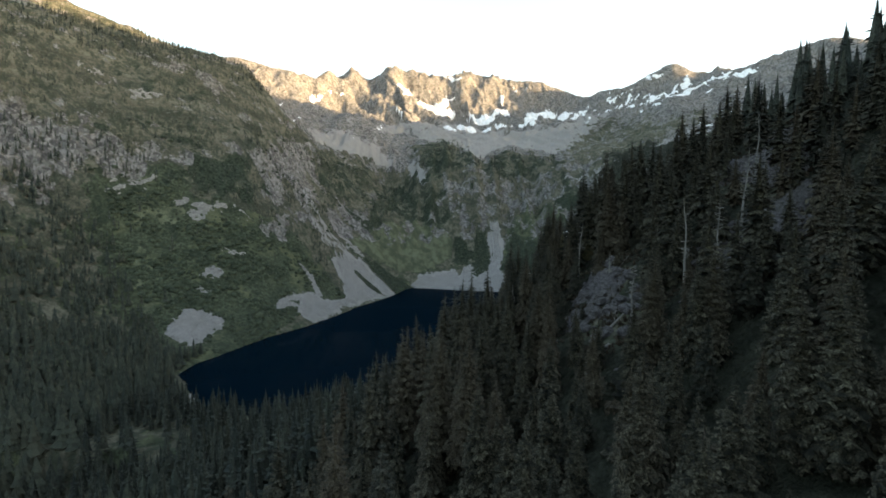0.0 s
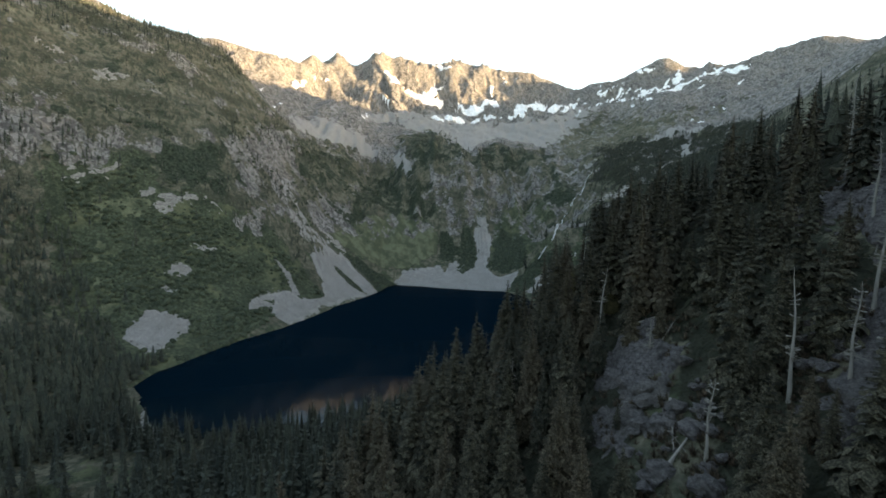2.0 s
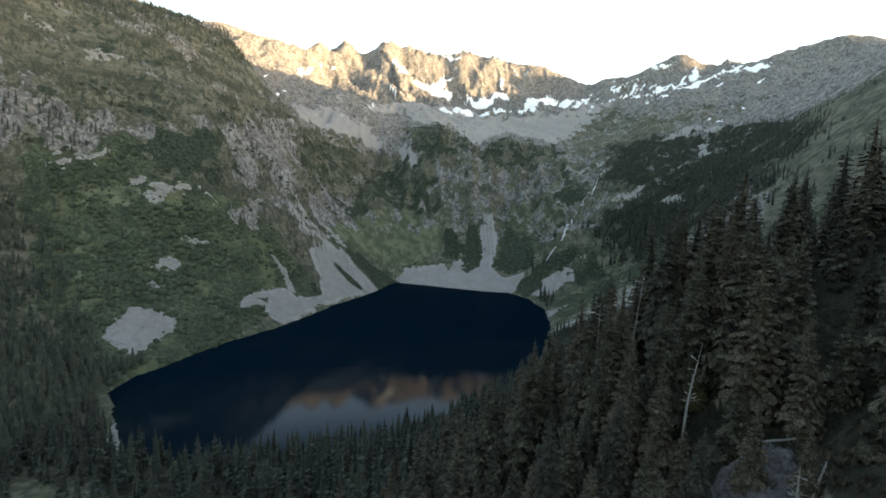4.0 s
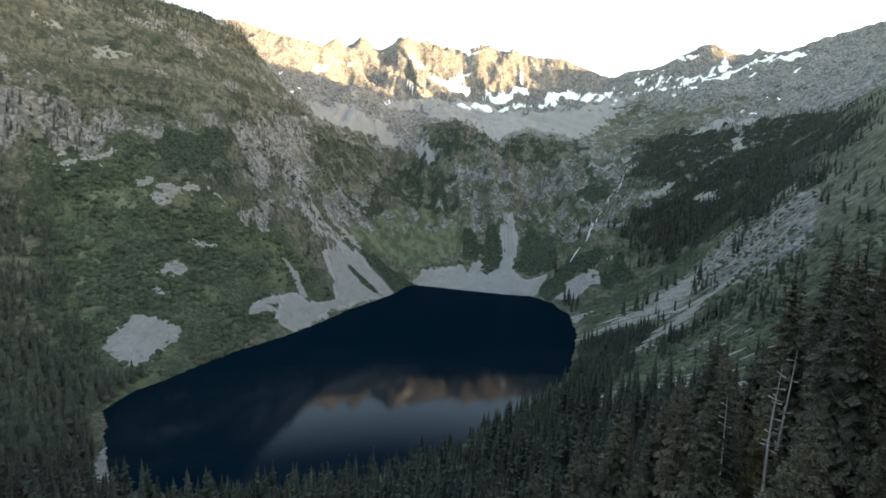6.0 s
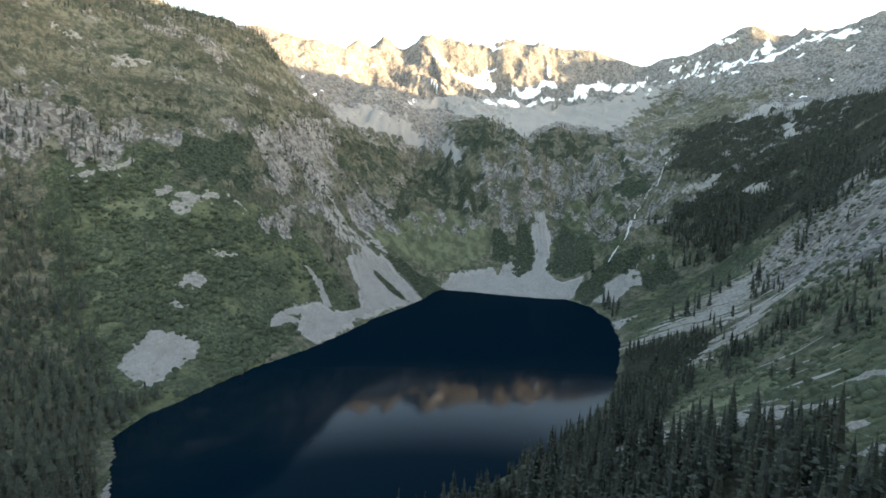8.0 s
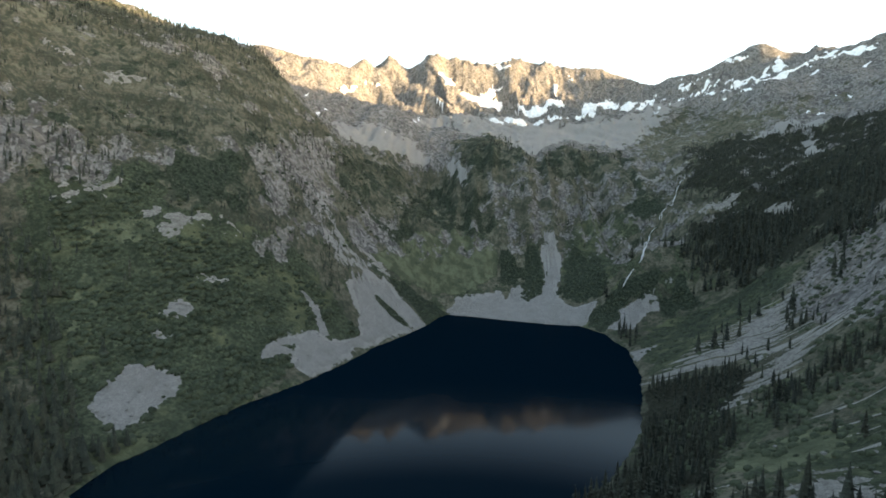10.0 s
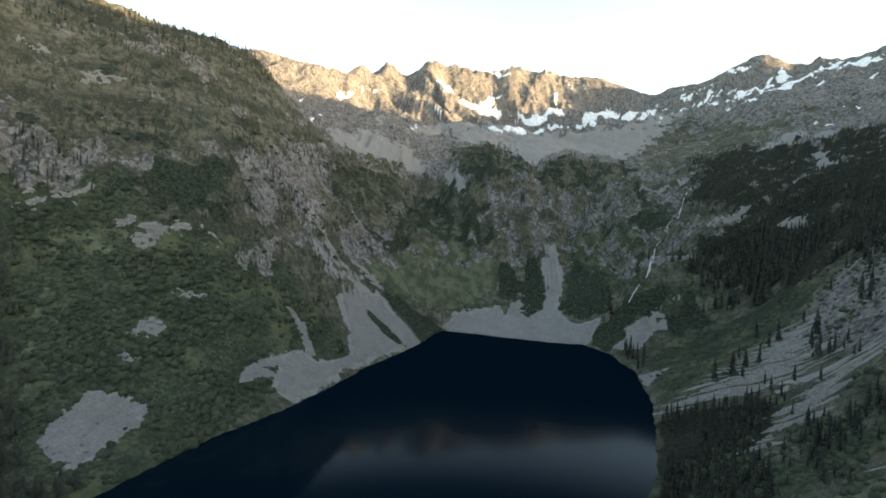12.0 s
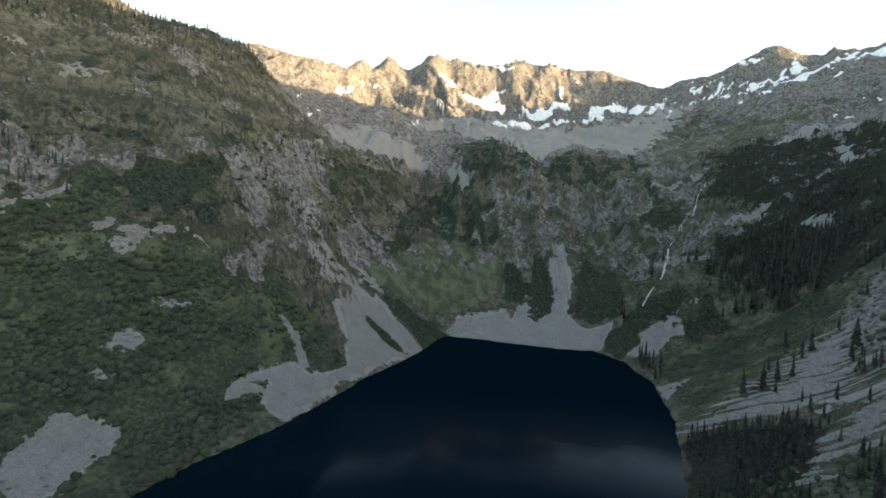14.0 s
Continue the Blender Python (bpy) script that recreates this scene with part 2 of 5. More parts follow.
# ---------------------------------------------------------------- relief
# Crest, rib, bench and valley lines of the cirque, as (x, y, height over the lake).
SHORE = [(-59, 1016), (30, 990), (110, 965), (158, 964), (186, 915), (196, 830), (184, 740), (166, 682), (136, 590),
         (100, 528), (55, 470), (0, 415), (-60, 380), (-130, 362), (-190, 372), (-222, 415), (-258, 462), (-260, 500),
         (-251, 518), (-242, 546), (-231, 576), (-222, 602), (-202, 640), (-182, 678), (-167, 720), (-154, 756), (-141, 805),
         (-112, 866), (-87, 925), (-74, 985)]
CREST_WEST = [(-1250, 1850, 700), (-900, 1700, 690), (-743, 1720, 698), (-713, 1754, 708), (-688, 1781, 710), (-661, 1808, 703), (-633, 1835, 701), (-597, 1868, 699), (-559, 1901, 702), (-519, 1936, 705), (-478, 1972, 723), (-439, 2007, 735), (-418, 2025, 751), (-382, 2054, 763), (-352, 2070, 751), (-310, 2093, 727)]
CREST_MIDDLE = [(-272, 2113, 750), (-241, 2129, 770), (-210, 2146, 791), (-182, 2157, 794), (-134, 2173, 786), (-78, 2192, 777), (-22, 2211, 772), (46, 2234, 788), (105, 2253, 790), (164, 2268, 788), (199, 2278, 782), (234, 2287, 803), (270, 2297, 804), (307, 2307, 791), (376, 2300, 783), (442, 2288, 775), (497, 2278, 766), (522, 2273, 744), (574, 2263, 729), (627, 2253, 709)]
CREST_EAST = [(684, 2243, 689), (716, 2228, 716), (778, 2194, 719), (828, 2166, 724), (868, 2144, 741), (914, 2117, 767), (958, 2092, 789), (987, 2075, 804), (1014, 2035, 769), (1040, 1997, 731), (1067, 1956, 702), (1082, 1934, 719), (1103, 1903, 727), (1133, 1859, 712), (1152, 1830, 711), (1180, 1790, 732), (1320, 1640, 760), (1450, 1500, 690), (1900, 1350, 780)]
BUTTRESS = [(-313, 2110, 734), (-251, 2050, 682), (-201, 1990, 634), (-153, 1930, 580), (-118, 1870, 529), (-210, 1840, 523), (-312, 1830, 507), (-336, 2050, 681)]
HOLLOWS = [(-194, 2230, 731), (-151, 2150, 666), (-81, 2080, 618), (6, 2020, 574), (-525, 1960, 611), (-463, 2040, 661), (-421, 1880, 558), (-417, 2030, 638), (-510, 2090, 712)]
SHADED_FACE = [(202, 2150, 627), (418, 2150, 629), (523, 2150, 641), (297, 2060, 576), (482, 1990, 545), (91, 2080, 588)]
SHOULDER = [(755, 1620, 550), (807, 1600, 564), (879, 1560, 567), (917, 1500, 538), (752, 1500, 471), (834, 1430, 457), (705, 1560, 484), (860, 1690, 575), (960, 1640, 600)]
FRONT_CREST = [(-254, 1530, 464), (-340, 1448, 426), (-190, 1548, 422), (-60, 1650, 440), (103, 1801, 471), (350, 1900, 520), (590, 2040, 585)]
BASIN = [(-219, 1380, 344), (-110, 1420, 330), (18, 1370, 347), (116, 1430, 325), (199, 1440, 342), (300, 1480, 345),
         (513, 1427, 339), (759, 1383, 416), (1032, 1494, 536), (640, 1700, 470), (400, 1640, 410)]
HEADWALL = [(-206, 1300, 281), (-178, 1283, 254), (-47, 1300, 254), (-106, 1310, 205), (129, 1290, 275), (78, 1227, 194),
            (205, 1308, 240), (-163, 1090, 132), (59, 1106, 42), (-20, 1090, 50), (0, 1200, 145), (289, 1100, 84), (280, 1053, 143), (170, 1150, 100),
            (399, 1192, 242), (427, 1064, 208)]
WEST_WALL = [(-700, 700, 440), (-640, 760, 430), (-576, 831, 396), (-552, 905, 438), (-530, 1023, 490), (-640, 1080, 535), (-468, 1169, 506),
             (-448, 1291, 424), (-325, 1160, 347), (-420, 1420, 440), (-485, 855, 360), (-495, 738, 273), (-425, 783, 256), (-370, 828, 265),
             (-322, 889, 257), (-275, 968, 213), (-303, 968, 220), (-227, 992, 136), (-209, 990, 112), (-333, 772, 171)]
WEST_FOOT = [(-311, 656, 76), (-305, 571, 28), (-274, 596, 20), (-270, 520, 8), (-310, 501, 15), (-343, 522, 18), (-441, 617, 105),
             (-455, 570, 92), (-356, 464, 22), (-228, 360, -4), (-248, 328, -8), (-270, 406, 2), (-620, 560, 250), (-560, 400, 130),
             (-330, 250, -20), (-200, 150, -25), (-450, 100, 10), (-800, 300, 260), (-300, -200, -40), (-800, -300, 150)]
EAST_WALL = [(389, 1003, 137), (462, 1009, 194), (593, 1137, 304), (624, 1167, 323), (742, 1097, 378), (562, 915, 260), (333, 964, 61),
             (284, 956, 21), (236, 746, 34), (335, 754, 81), (293, 670, 67), (306, 624, 98), (322, 559, 147), (314, 554, 158), (280, 534, 108),
             (236, 596, 50), (192, 575, 30), (230, 509, 76), (227, 432, 102), (174, 494, 48), (114, 423, 46), (156, 367, 85), (184, 378, 94)]
EAST_RIB = [(43, 106, 144), (39, 113, 138), (32, 108, 132), (55, 92, 150), (72, 98, 166), (45, 150, 146), (67, 172, 166), (95, 140, 188), (58, 200, 133), (-4, 86, 106), (-17, 130, 92),
            (-84, 262, 32), (-40, 314, 28), (12, 351, 20), (43, 367, 30), (100, 300, 80), (140, 240, 130), (60, 230, 92), (0, 200, 82),
            (10, 20, 118), (70, 20, 152), (140, 60, 215), (250, 100, 300), (260, 300, 215), (400, 400, 270), (500, 650, 290), (700, 800, 430),
            (600, 200, 520), (1000, 700, 640), (1000, 1100, 560), (1300, 1300, 650), (-60, 0, 70), (-120, 100, 40), (-80, -150, 70), (120, -150, 190)]
OUTER = [(1000, 0, 760), (500, -500, 480), (1700, 700, 900), (0, -700, 60), (-400, -900, 150), (600, -1300, 700), (-1400, 400, 620), (-1300, 1100, 800),
         (-1500, -600, 600), (0, -1700, 350), (2200, 0, 900), (2300, 1800, 820), (900, 2900, 550), (-200, 2900, 500), (-1300, 2700, 520), (-2200, 1500, 650), (2000, 2800, 600)]


def relief_solver():
    """Smooth surface through the named lines (multiquadric in plan)."""
    pts = [(x, y, 1.0) for x, y in SHORE]
    for line in (CREST_WEST, CREST_MIDDLE, CREST_EAST, BUTTRESS, HOLLOWS, SHADED_FACE, SHOULDER, FRONT_CREST, BASIN, HEADWALL, WEST_WALL, WEST_FOOT, EAST_WALL, EAST_RIB, OUTER):
        pts += line
    p = np.array(pts, float)
    n = len(p)
    d2 = ((p[:, None, :2] - p[None, :, :2]) ** 2).sum(2)
    a = np.zeros((n + 1, n + 1))
    a[:n, :n] = np.sqrt(d2 + 35.0 ** 2) - np.eye(n) * 6.0
    a[:n, n] = a[n, :n] = 1
    w = np.linalg.solve(a, np.r_[p[:, 2], 0])
    return p[:, :2], w


CENTRES, WEIGHTS = relief_solver()


def inside(poly, x, y):
    """Even-odd test of arrays of points against a closed outline."""
    poly = np.asarray(poly, float)
    r = np.zeros(np.shape(x), bool)
    for (x0, y0), (x1, y1) in zip(poly, np.roll(poly, -1, 0)):
        if y0 == y1:
            continue
        r ^= ((y0 > y) != (y1 > y)) & (x < (x1 - x0) * (y - y0) / (y1 - y0) + x0)
    return r


def edge_distance(poly, x, y):
    """Distance to a closed outline, positive inside."""
    poly = np.asarray(poly, float)
    d = np.full(np.shape(x), 1e9)
    for (x0, y0), (x1, y1) in zip(poly, np.roll(poly, -1, 0)):
        ex, ey = x1 - x0, y1 - y0
        t = np.clip(((x - x0) * ex + (y - y0) * ey) / (ex * ex + ey * ey + 1e-9), 0, 1)
        d = np.minimum(d, np.hypot(x - x0 - t * ex, y - y0 - t * ey))
    return np.where(inside(poly, x, y), d, -d)


def line_distance(line, x, y):
    """Distance in plan to an open line."""
    d = np.full(np.shape(x), 1e9)
    for (x0, y0, _), (x1, y1, _) in zip(line[:-1], line[1:]):
        ex, ey = x1 - x0, y1 - y0
        t = np.clip(((x - x0) * ex + (y - y0) * ey) / (ex * ex + ey * ey), 0, 1)
        d = np.minimum(d, np.hypot(x - x0 - t * ex, y - y0 - t * ey))
    return d


def hash2(i, j, s):
    v = np.sin(i * 127.1 + j * 311.7 + s * 74.7) * 43758.5453
    return v - np.floor(v)


def value_noise(x, y, s=0):
    i, j = np.floor(x), np.floor(y)
    u, v = x - i, y - j
    u, v = u * u * u * (u * (u * 6 - 15) + 10), v * v * v * (v * (v * 6 - 15) + 10)
    a, b = hash2(i, j, s), hash2(i + 1, j, s)
    c, d = hash2(i, j + 1, s), hash2(i + 1, j + 1, s)
    return (a + (b - a) * u) * (1 - v) + (c + (d - c) * u) * v


def fractal(x, y, octaves=4, s=0):
    r, amp, total = 0, 1.0, 0
    for k in range(octaves):
        r = r + amp * value_noise(x, y, s + k)
        total += amp
        x, y, amp = x * 2.03 + 17.1, y * 2.03 - 9.7, amp * 0.5
    return r / total


def ridged(x, y, octaves=4, s=0):
    r, amp, total = 0, 1.0, 0
    for k in range(octaves):
        r = r + amp * (1 - np.abs(2 * value_noise(x, y, s + k) - 1))
        total += amp
        x, y, amp = x * 2.1 + 5.3, y * 2.1 + 3.1, amp * 0.55
    return r / total


def smooth(a, b, x):
    t = np.clip((x - a) / (b - a), 0, 1)
    return t * t * (3 - 2 * t)


def base_height(x, y):
    x, y = np.asarray(x, float), np.asarray(y, float)
    shape = x.shape
    x, y = x.ravel(), y.ravel()
    out = np.empty(len(x))
    for k in range(0, len(x), 20000):
        q = slice(k, k + 20000)
        d = np.sqrt((x[q, None] - CENTRES[:, 0]) ** 2 + (y[q, None] - CENTRES[:, 1]) ** 2 + 35.0 ** 2)
        out[q] = d @ WEIGHTS[:-1] + WEIGHTS[-1]
    return out.reshape(shape)


def rockiness(x, y, z):
    """0 on soft slopes, 1 on crags: high ground, the headwall and the ledges of the west wall."""
    lumps = (fractal(x / 120, y / 120, 3, 7) - 0.5) * 150
    high = smooth(330, 480, z)
    head = smooth(70, 130, z + 0.6 * lumps) * smooth(1000, 1080, y) * smooth(-330, -200, x)
    west = smooth(170, 230, z + lumps) * smooth(-150, -230, x) * 0.8
    return np.clip(np.maximum(np.maximum(high, head), west), 0, 1)


SPURS = [
    ([(-372, 2046), (-318, 2012), (-243, 1934), (-177, 1885)], 30, 30, 80),
    ([(-388, 2040), (-392, 1985), (-380, 1940)], 16, 22, 60),
    ([(-210, 2140), (-212, 2090), (-188, 2035)], 46, 48, 120),
    ([(104, 2240), (104, 2188), (112, 2130)], 40, 42, 90),
    ([(-462, 1960), (-464, 1905), (-458, 1860)], 13, 22, 60),
    ([(-556, 1790), (-535, 1720), (-505, 1640)], 14, 24, 60),
    ([(226, 2265), (207, 2216), (182, 2171)], 20, 28, 60),
]


def spur_relief(x, y):
    """Spurs that run down from the crest, each steeper on its western flank."""
    z = np.zeros(np.shape(x))
    for line, rise, west, east in SPURS:
        best, bump = np.full(np.shape(x), 1e9), np.zeros(np.shape(x))
        for (x0, y0), (x1, y1) in zip(line[:-1], line[1:]):
            ex, ey = x1 - x0, y1 - y0
            t = np.clip(((x - x0) * ex + (y - y0) * ey) / (ex * ex + ey * ey), 0, 1)
            d = np.hypot(x - x0 - t * ex, y - y0 - t * ey)
            left = ex * (y - y0) - ey * (x - x0) < 0
            b = rise * np.exp(-(d / np.where(left, west, east)) ** 2) - np.where(left, 0.55 * rise * np.exp(-((d - 1.7 * west) / west) ** 2), 0)
            bump = np.where(d < best, b, bump)
            best = np.minimum(best, d)
        z = z + bump
    return z


def height(x, y):
    """The ground's height, with crags, gullies and the lake's bed."""
    x, y = np.asarray(x, float), np.asarray(y, float)
    z = base_height(x, y)
    rock = rockiness(x, y, z)
    calm = smooth(4, 45, z) * smooth(0, 1, 1.0)
    crag = 0.45 * (ridged(x / 95, y / 95, 5, 3) - 0.72) + 0.55 * (ridged(x / 210 + 3, y / 210, 5, 13) - 0.72)
    fine = ridged(x / 26 + 9, y / 26, 4, 21) - 0.66
    roll = fractal(x / 60, y / 60, 4, 40) - 0.5
    far = smooth(1450, 1750, y)
    swell = 34 + 14 * far
    if np.max(y) > 1400:
        swell = swell * (1 - far * (1 - 0.14 - 0.86 * smooth(5, 110, line_distance(CREST_WEST + CREST_MIDDLE + CREST_EAST, x, y))))
    if np.max(y) > 1200:
        for fan in (BASIN_SCREE_WEST, BASIN_SCREE):
            crag = crag * (1 - 0.7 * smooth(-30, 25, edge_distance(fan, x, y)))
    walls = np.clip(smooth(-150, -260, x) + smooth(200, 320, x) * smooth(1150, 1000, y), 0, 1) * smooth(1400, 1250, y)
    head = smooth(1020, 1120, y) * smooth(1500, 1380, y) * (1 - walls)
    gully = walls * (ridged(x / 260, y / 42, 4, 60) - 0.68) + head * (ridged(x / 42, y / 260, 4, 61) - 0.68)
    rib = 75 * far * smooth(0, 120, line_distance(CREST_WEST + CREST_MIDDLE + CREST_EAST, x, y)) * (ridged((x + y) / 150 + 2, (x - y) / 330, 4, 91) - 0.7) if np.max(y) > 1400 else 0
    if np.max(y) > 1400:
        z = z + far * smooth(-15, 55, line_distance(CREST_WEST + CREST_MIDDLE + CREST_EAST, x, y)) * spur_relief(x, y)
    z = z + rock * rib + calm * (rock * (crag * swell + fine * (13 + 10 * far)) + (1 - rock) * (roll * 9 + fine * 2.0) + gully * (13 + 18 * rock + 16 * head) * smooth(25, 90, z))
    d = edge_distance(SHORE, x, y) + (fractal(x / 22, y / 22, 3, 70) - 0.5) * 5
    z = np.where((d <= 0) & (x > -420) & (x < 420) & (y > 300), np.maximum(z, np.minimum(0.6 - 0.12 * d, 4.0)), z)
    z = np.where(d > 0, -0.25 * d - 0.4, z)
    return z
# ---------------------------------------------------------------- ground cover, as outlines in plan
SCREE_WEST_PATCH = [(-319, 544), (-322, 564), (-318, 581), (-324, 590), (-308, 595), (-279, 603), (-273, 595), (-273, 567), (-276, 547), (-274, 526), (-285, 529), (-304, 534)]
SCREE_WEST_SPOT = [(-323, 651), (-321, 662), (-314, 667), (-299, 668), (-306, 654), (-318, 646)]
SCREE_CHUTE = [(-207, 871), (-194, 895), (-183, 969), (-151, 986), (-109, 958), (-82, 933), (-119, 859), (-154, 785), (-167, 722), (-182, 682), (-204, 682), (-211, 707), (-224, 686), (-231, 667), (-233, 680), (-222, 717), (-206, 752), (-184, 755), (-159, 807), (-176, 838)]
SCREE_STRIP = [(-220, 696), (-229, 696), (-231, 683), (-231, 666), (-220, 679), (-203, 703)]
SCREE_HEAD = [(-64, 1012), (-45, 1048), (-6, 1061), (33, 1083), (47, 1064), (69, 1117), (83, 1090), (101, 1071), (113, 1151), (121, 1185), (164, 1185), (156, 1122), (136, 1052), (156, 1006), (182, 1007), (214, 1018), (198, 1004), (172, 968), (158, 956), (45, 976), (-5, 998)]
SCREE_EAST_FAN = [(190, 932), (197, 960), (226, 979), (251, 983), (288, 995), (265, 972), (290, 973), (285, 960), (252, 955), (231, 925)]
SLAB_EAST = [(181, 715), (214, 710), (248, 703), (282, 734), (302, 754), (334, 767), (377, 788), (372, 772), (345, 749), (316, 717), (293, 678), (265, 664), (234, 675), (206, 693), (174, 690)]
SLAB_EAST_UPPER = [(263, 657), (275, 655), (291, 648), (294, 611), (281, 593), (266, 602), (250, 611), (242, 622)]
SLAB_EAST_LOWER = [(190, 581), (209, 593), (229, 613), (257, 631), (272, 627), (282, 608), (268, 589), (250, 585), (235, 580), (216, 579), (205, 568), (187, 569)]
CRAG_EAST = [(410, 824), (441, 806), (333, 662), (325, 686), (337, 738)]
BENCH_A = [(372, 1117), (392, 1092), (445, 1073), (421, 1057), (390, 1085)]
BENCH_B = [(453, 1016), (483, 993), (476, 963), (454, 995)]
BENCH_C = [(341, 1321), (444, 1332), (451, 1305), (375, 1286)]
BASIN_SCREE_WEST = [(-362, 1212), (-339, 1353), (-293, 1442), (-227, 1401), (-188, 1421), (-147, 1410), (-125, 1393), (-147, 1385), (-205, 1364), (-272, 1304), (-319, 1248)]
BASIN_SCREE = [(-112, 1674), (6, 1659), (143, 1721), (248, 1744), (424, 1774), (529, 1838), (356, 1493), (293, 1560), (219, 1562), (148, 1464), (106, 1388), (88, 1525), (6, 1580), (-87, 1566)]
CHUTE_HEAD = [(-101, 1396), (-74, 1389), (-22, 1280), (-47, 1288)]
LEDGE_WEST = [(-523, 823), (-521, 843), (-508, 841), (-492, 863), (-488, 857), (-506, 829), (-516, 820)]
LEDGE_WEST_B = [(-379, 714), (-377, 728), (-353, 758), (-333, 774), (-330, 770), (-349, 743), (-364, 711)]
LEDGE_WEST_C = [(-328, 694), (-306, 716), (-298, 717), (-313, 699)]
MEADOW_WEST = [(-470, 678), (-416, 736), (-380, 707), (-324, 744), (-251, 797), (-203, 820), (-154, 804), (-201, 685), (-224, 565), (-245, 528), (-292, 506)]
MEADOW_HEAD = [(-206, 1003), (-168, 1075), (-127, 1141), (-65, 1194), (-10, 1202), (31, 1162), (31, 1121), (-12, 1077), (-65, 1048), (-111, 1028), (-150, 1010), (-181, 1006)]
MEADOW_EAST = [(216, 869), (290, 949), (395, 877), (418, 836), (343, 791), (231, 734), (189, 724)]
MEADOW_FALL = [(164, 1185), (268, 1214), (235, 1018), (196, 1034), (156, 1092)]
WOODS_LIP = [(-136, 1451), (23, 1646), (97, 1537), (137, 1364), (204, 1468), (342, 1465), (263, 1354), (7, 1313), (-97, 1359)]
WOODS_SPUR = [(-329, 1111), (-202, 1279), (-232, 1073), (-267, 1087), (-304, 1130)]
WOODS_CLUMP_A = [(-297, 917), (-305, 987), (-263, 909), (-278, 854)]
WOODS_CLUMP_B = [(-280, 753), (-268, 773), (-242, 729), (-257, 715)]
WOODS_CLUMP_C = [(-242, 862), (-231, 898), (-199, 851), (-212, 824)]
WOODS_CLUMP_D = [(328, 732), (335, 713), (299, 655), (296, 686)]
APRON_EAST = [(610, 1397), (703, 1417), (775, 1310), (780, 1289), (767, 1276), (716, 1326), (688, 1359)]
GAP_WOODS = [(620, 1205), (663, 1233), (579, 1084), (584, 1130)]
WOODS_EAST_UP = [(514, 1438), (626, 1371), (747, 1347), (768, 1174), (654, 902), (524, 740), (528, 812), (531, 903), (479, 957), (422, 1041), (403, 1202)]
WOODS_EAST_MID = [(363, 1072), (422, 1041), (479, 957), (531, 903), (503, 837), (439, 836), (396, 871), (354, 981)]
WOODS_SHORE = [(106, 495), (145, 624), (173, 689), (218, 672), (243, 655), (239, 618), (207, 580), (187, 567), (168, 512), (133, 461), (120, 451), (107, 476)]
MEADOW_NEAR = [(138, 469), (181, 483), (228, 435), (207, 349), (167, 301), (157, 332), (153, 365)]
SLAB_NEAR = [(142, 418), (159, 424), (164, 410), (170, 402), (149, 374), (139, 368), (140, 381), (134, 387), (135, 402)]
SLAB_TARN = [(95, 443), (114, 443), (128, 431), (126, 414), (117, 400), (106, 396), (97, 401), (88, 413)]
OUTCROP_A = [(32, 91), (36, 89), (42, 99), (47, 114), (47, 131), (42, 133), (39, 118), (34, 106)]
OUTCROP_B = [(68, 100), (80, 104), (90, 125), (76, 128)]
OUTCROP_C = [(50, 80), (66, 84), (72, 98), (60, 104), (50, 94)]
WOODS_WEST = [(-240, 425), (-262, 485), (-290, 530), (-336, 573), (-374, 609), (-410, 646), (-437, 675), (-470, 690), (-560, 640), (-720, 450), (-720, -200), (-150, -200), (-105, 240), (-180, 345), (-215, 385)]
WOODS_RIB = [(-150, -200), (-105, 240), (-180, 345), (-130, 355), (-60, 372), (0, 407), (55, 460), (95, 500), (122, 482), (100, 436), (96, 408), (140, 392), (168, 350), (165, 300),
             (175, 240), (210, 180), (340, 120), (380, 0), (200, -200)]
CRAG_EAST_LOW = [(334, 751), (388, 737), (417, 713), (436, 682), (299, 501), (295, 536), (284, 569)]
SLAB_STREAK = [(189, 712), (232, 692), (274, 691), (299, 661), (283, 575), (277, 565), (269, 607), (250, 651), (218, 671)]
GREEN_STRIP = [(-162, 903), (-146, 923), (-100, 895), (-114, 880), (-141, 885)]
CRAG_WEST = [(-346, 868), (-369, 980), (-344, 1075), (-309, 1177), (-281, 1110), (-273, 1038), (-263, 943), (-222, 914), (-226, 881), (-262, 897), (-288, 920), (-293, 863), (-324, 845)]
CRAG_WEST_BAND = [(-514, 696), (-512, 721), (-500, 752), (-463, 774), (-429, 806), (-398, 837), (-372, 886), (-346, 868), (-371, 817), (-440, 761), (-433, 729), (-461, 699), (-490, 680), (-514, 675)]
CRAG_CREST = [(-553, 928), (-515, 1001), (-473, 1026), (-422, 1005), (-451, 959), (-500, 978), (-523, 911)]
WOODS_EAST_FACE = [(505, 1436), (605, 1460), (739, 1321), (776, 1256), (464, 836), (427, 933), (370, 998), (343, 1099), (384, 1070), (441, 1064), (445, 1239)]
WOODS_EAST_HIGH = [(510, 956), (602, 988), (639, 952), (453, 703), (453, 764), (426, 800)]
CRAG_EAST_HIGH = [(343, 767), (419, 789), (448, 758), (444, 692), (313, 520), (338, 618), (293, 599)]
WOODS_SPUR_EDGE = [(-473, 1097), (-451, 1126), (-367, 1099), (-318, 1140), (-207, 1306), (-228, 1180), (-303, 1043), (-356, 1028), (-418, 998)]
SNOWFIELD = [(672, 2140), (823, 2030), (956, 1787), (1083, 1636), (1055, 1546), (916, 1522), (866, 1705), (736, 1806), (597, 1891)]
SHORE_ROCKS = [(197, 821), (211, 820), (230, 816), (199, 788), (190, 777), (191, 793)]
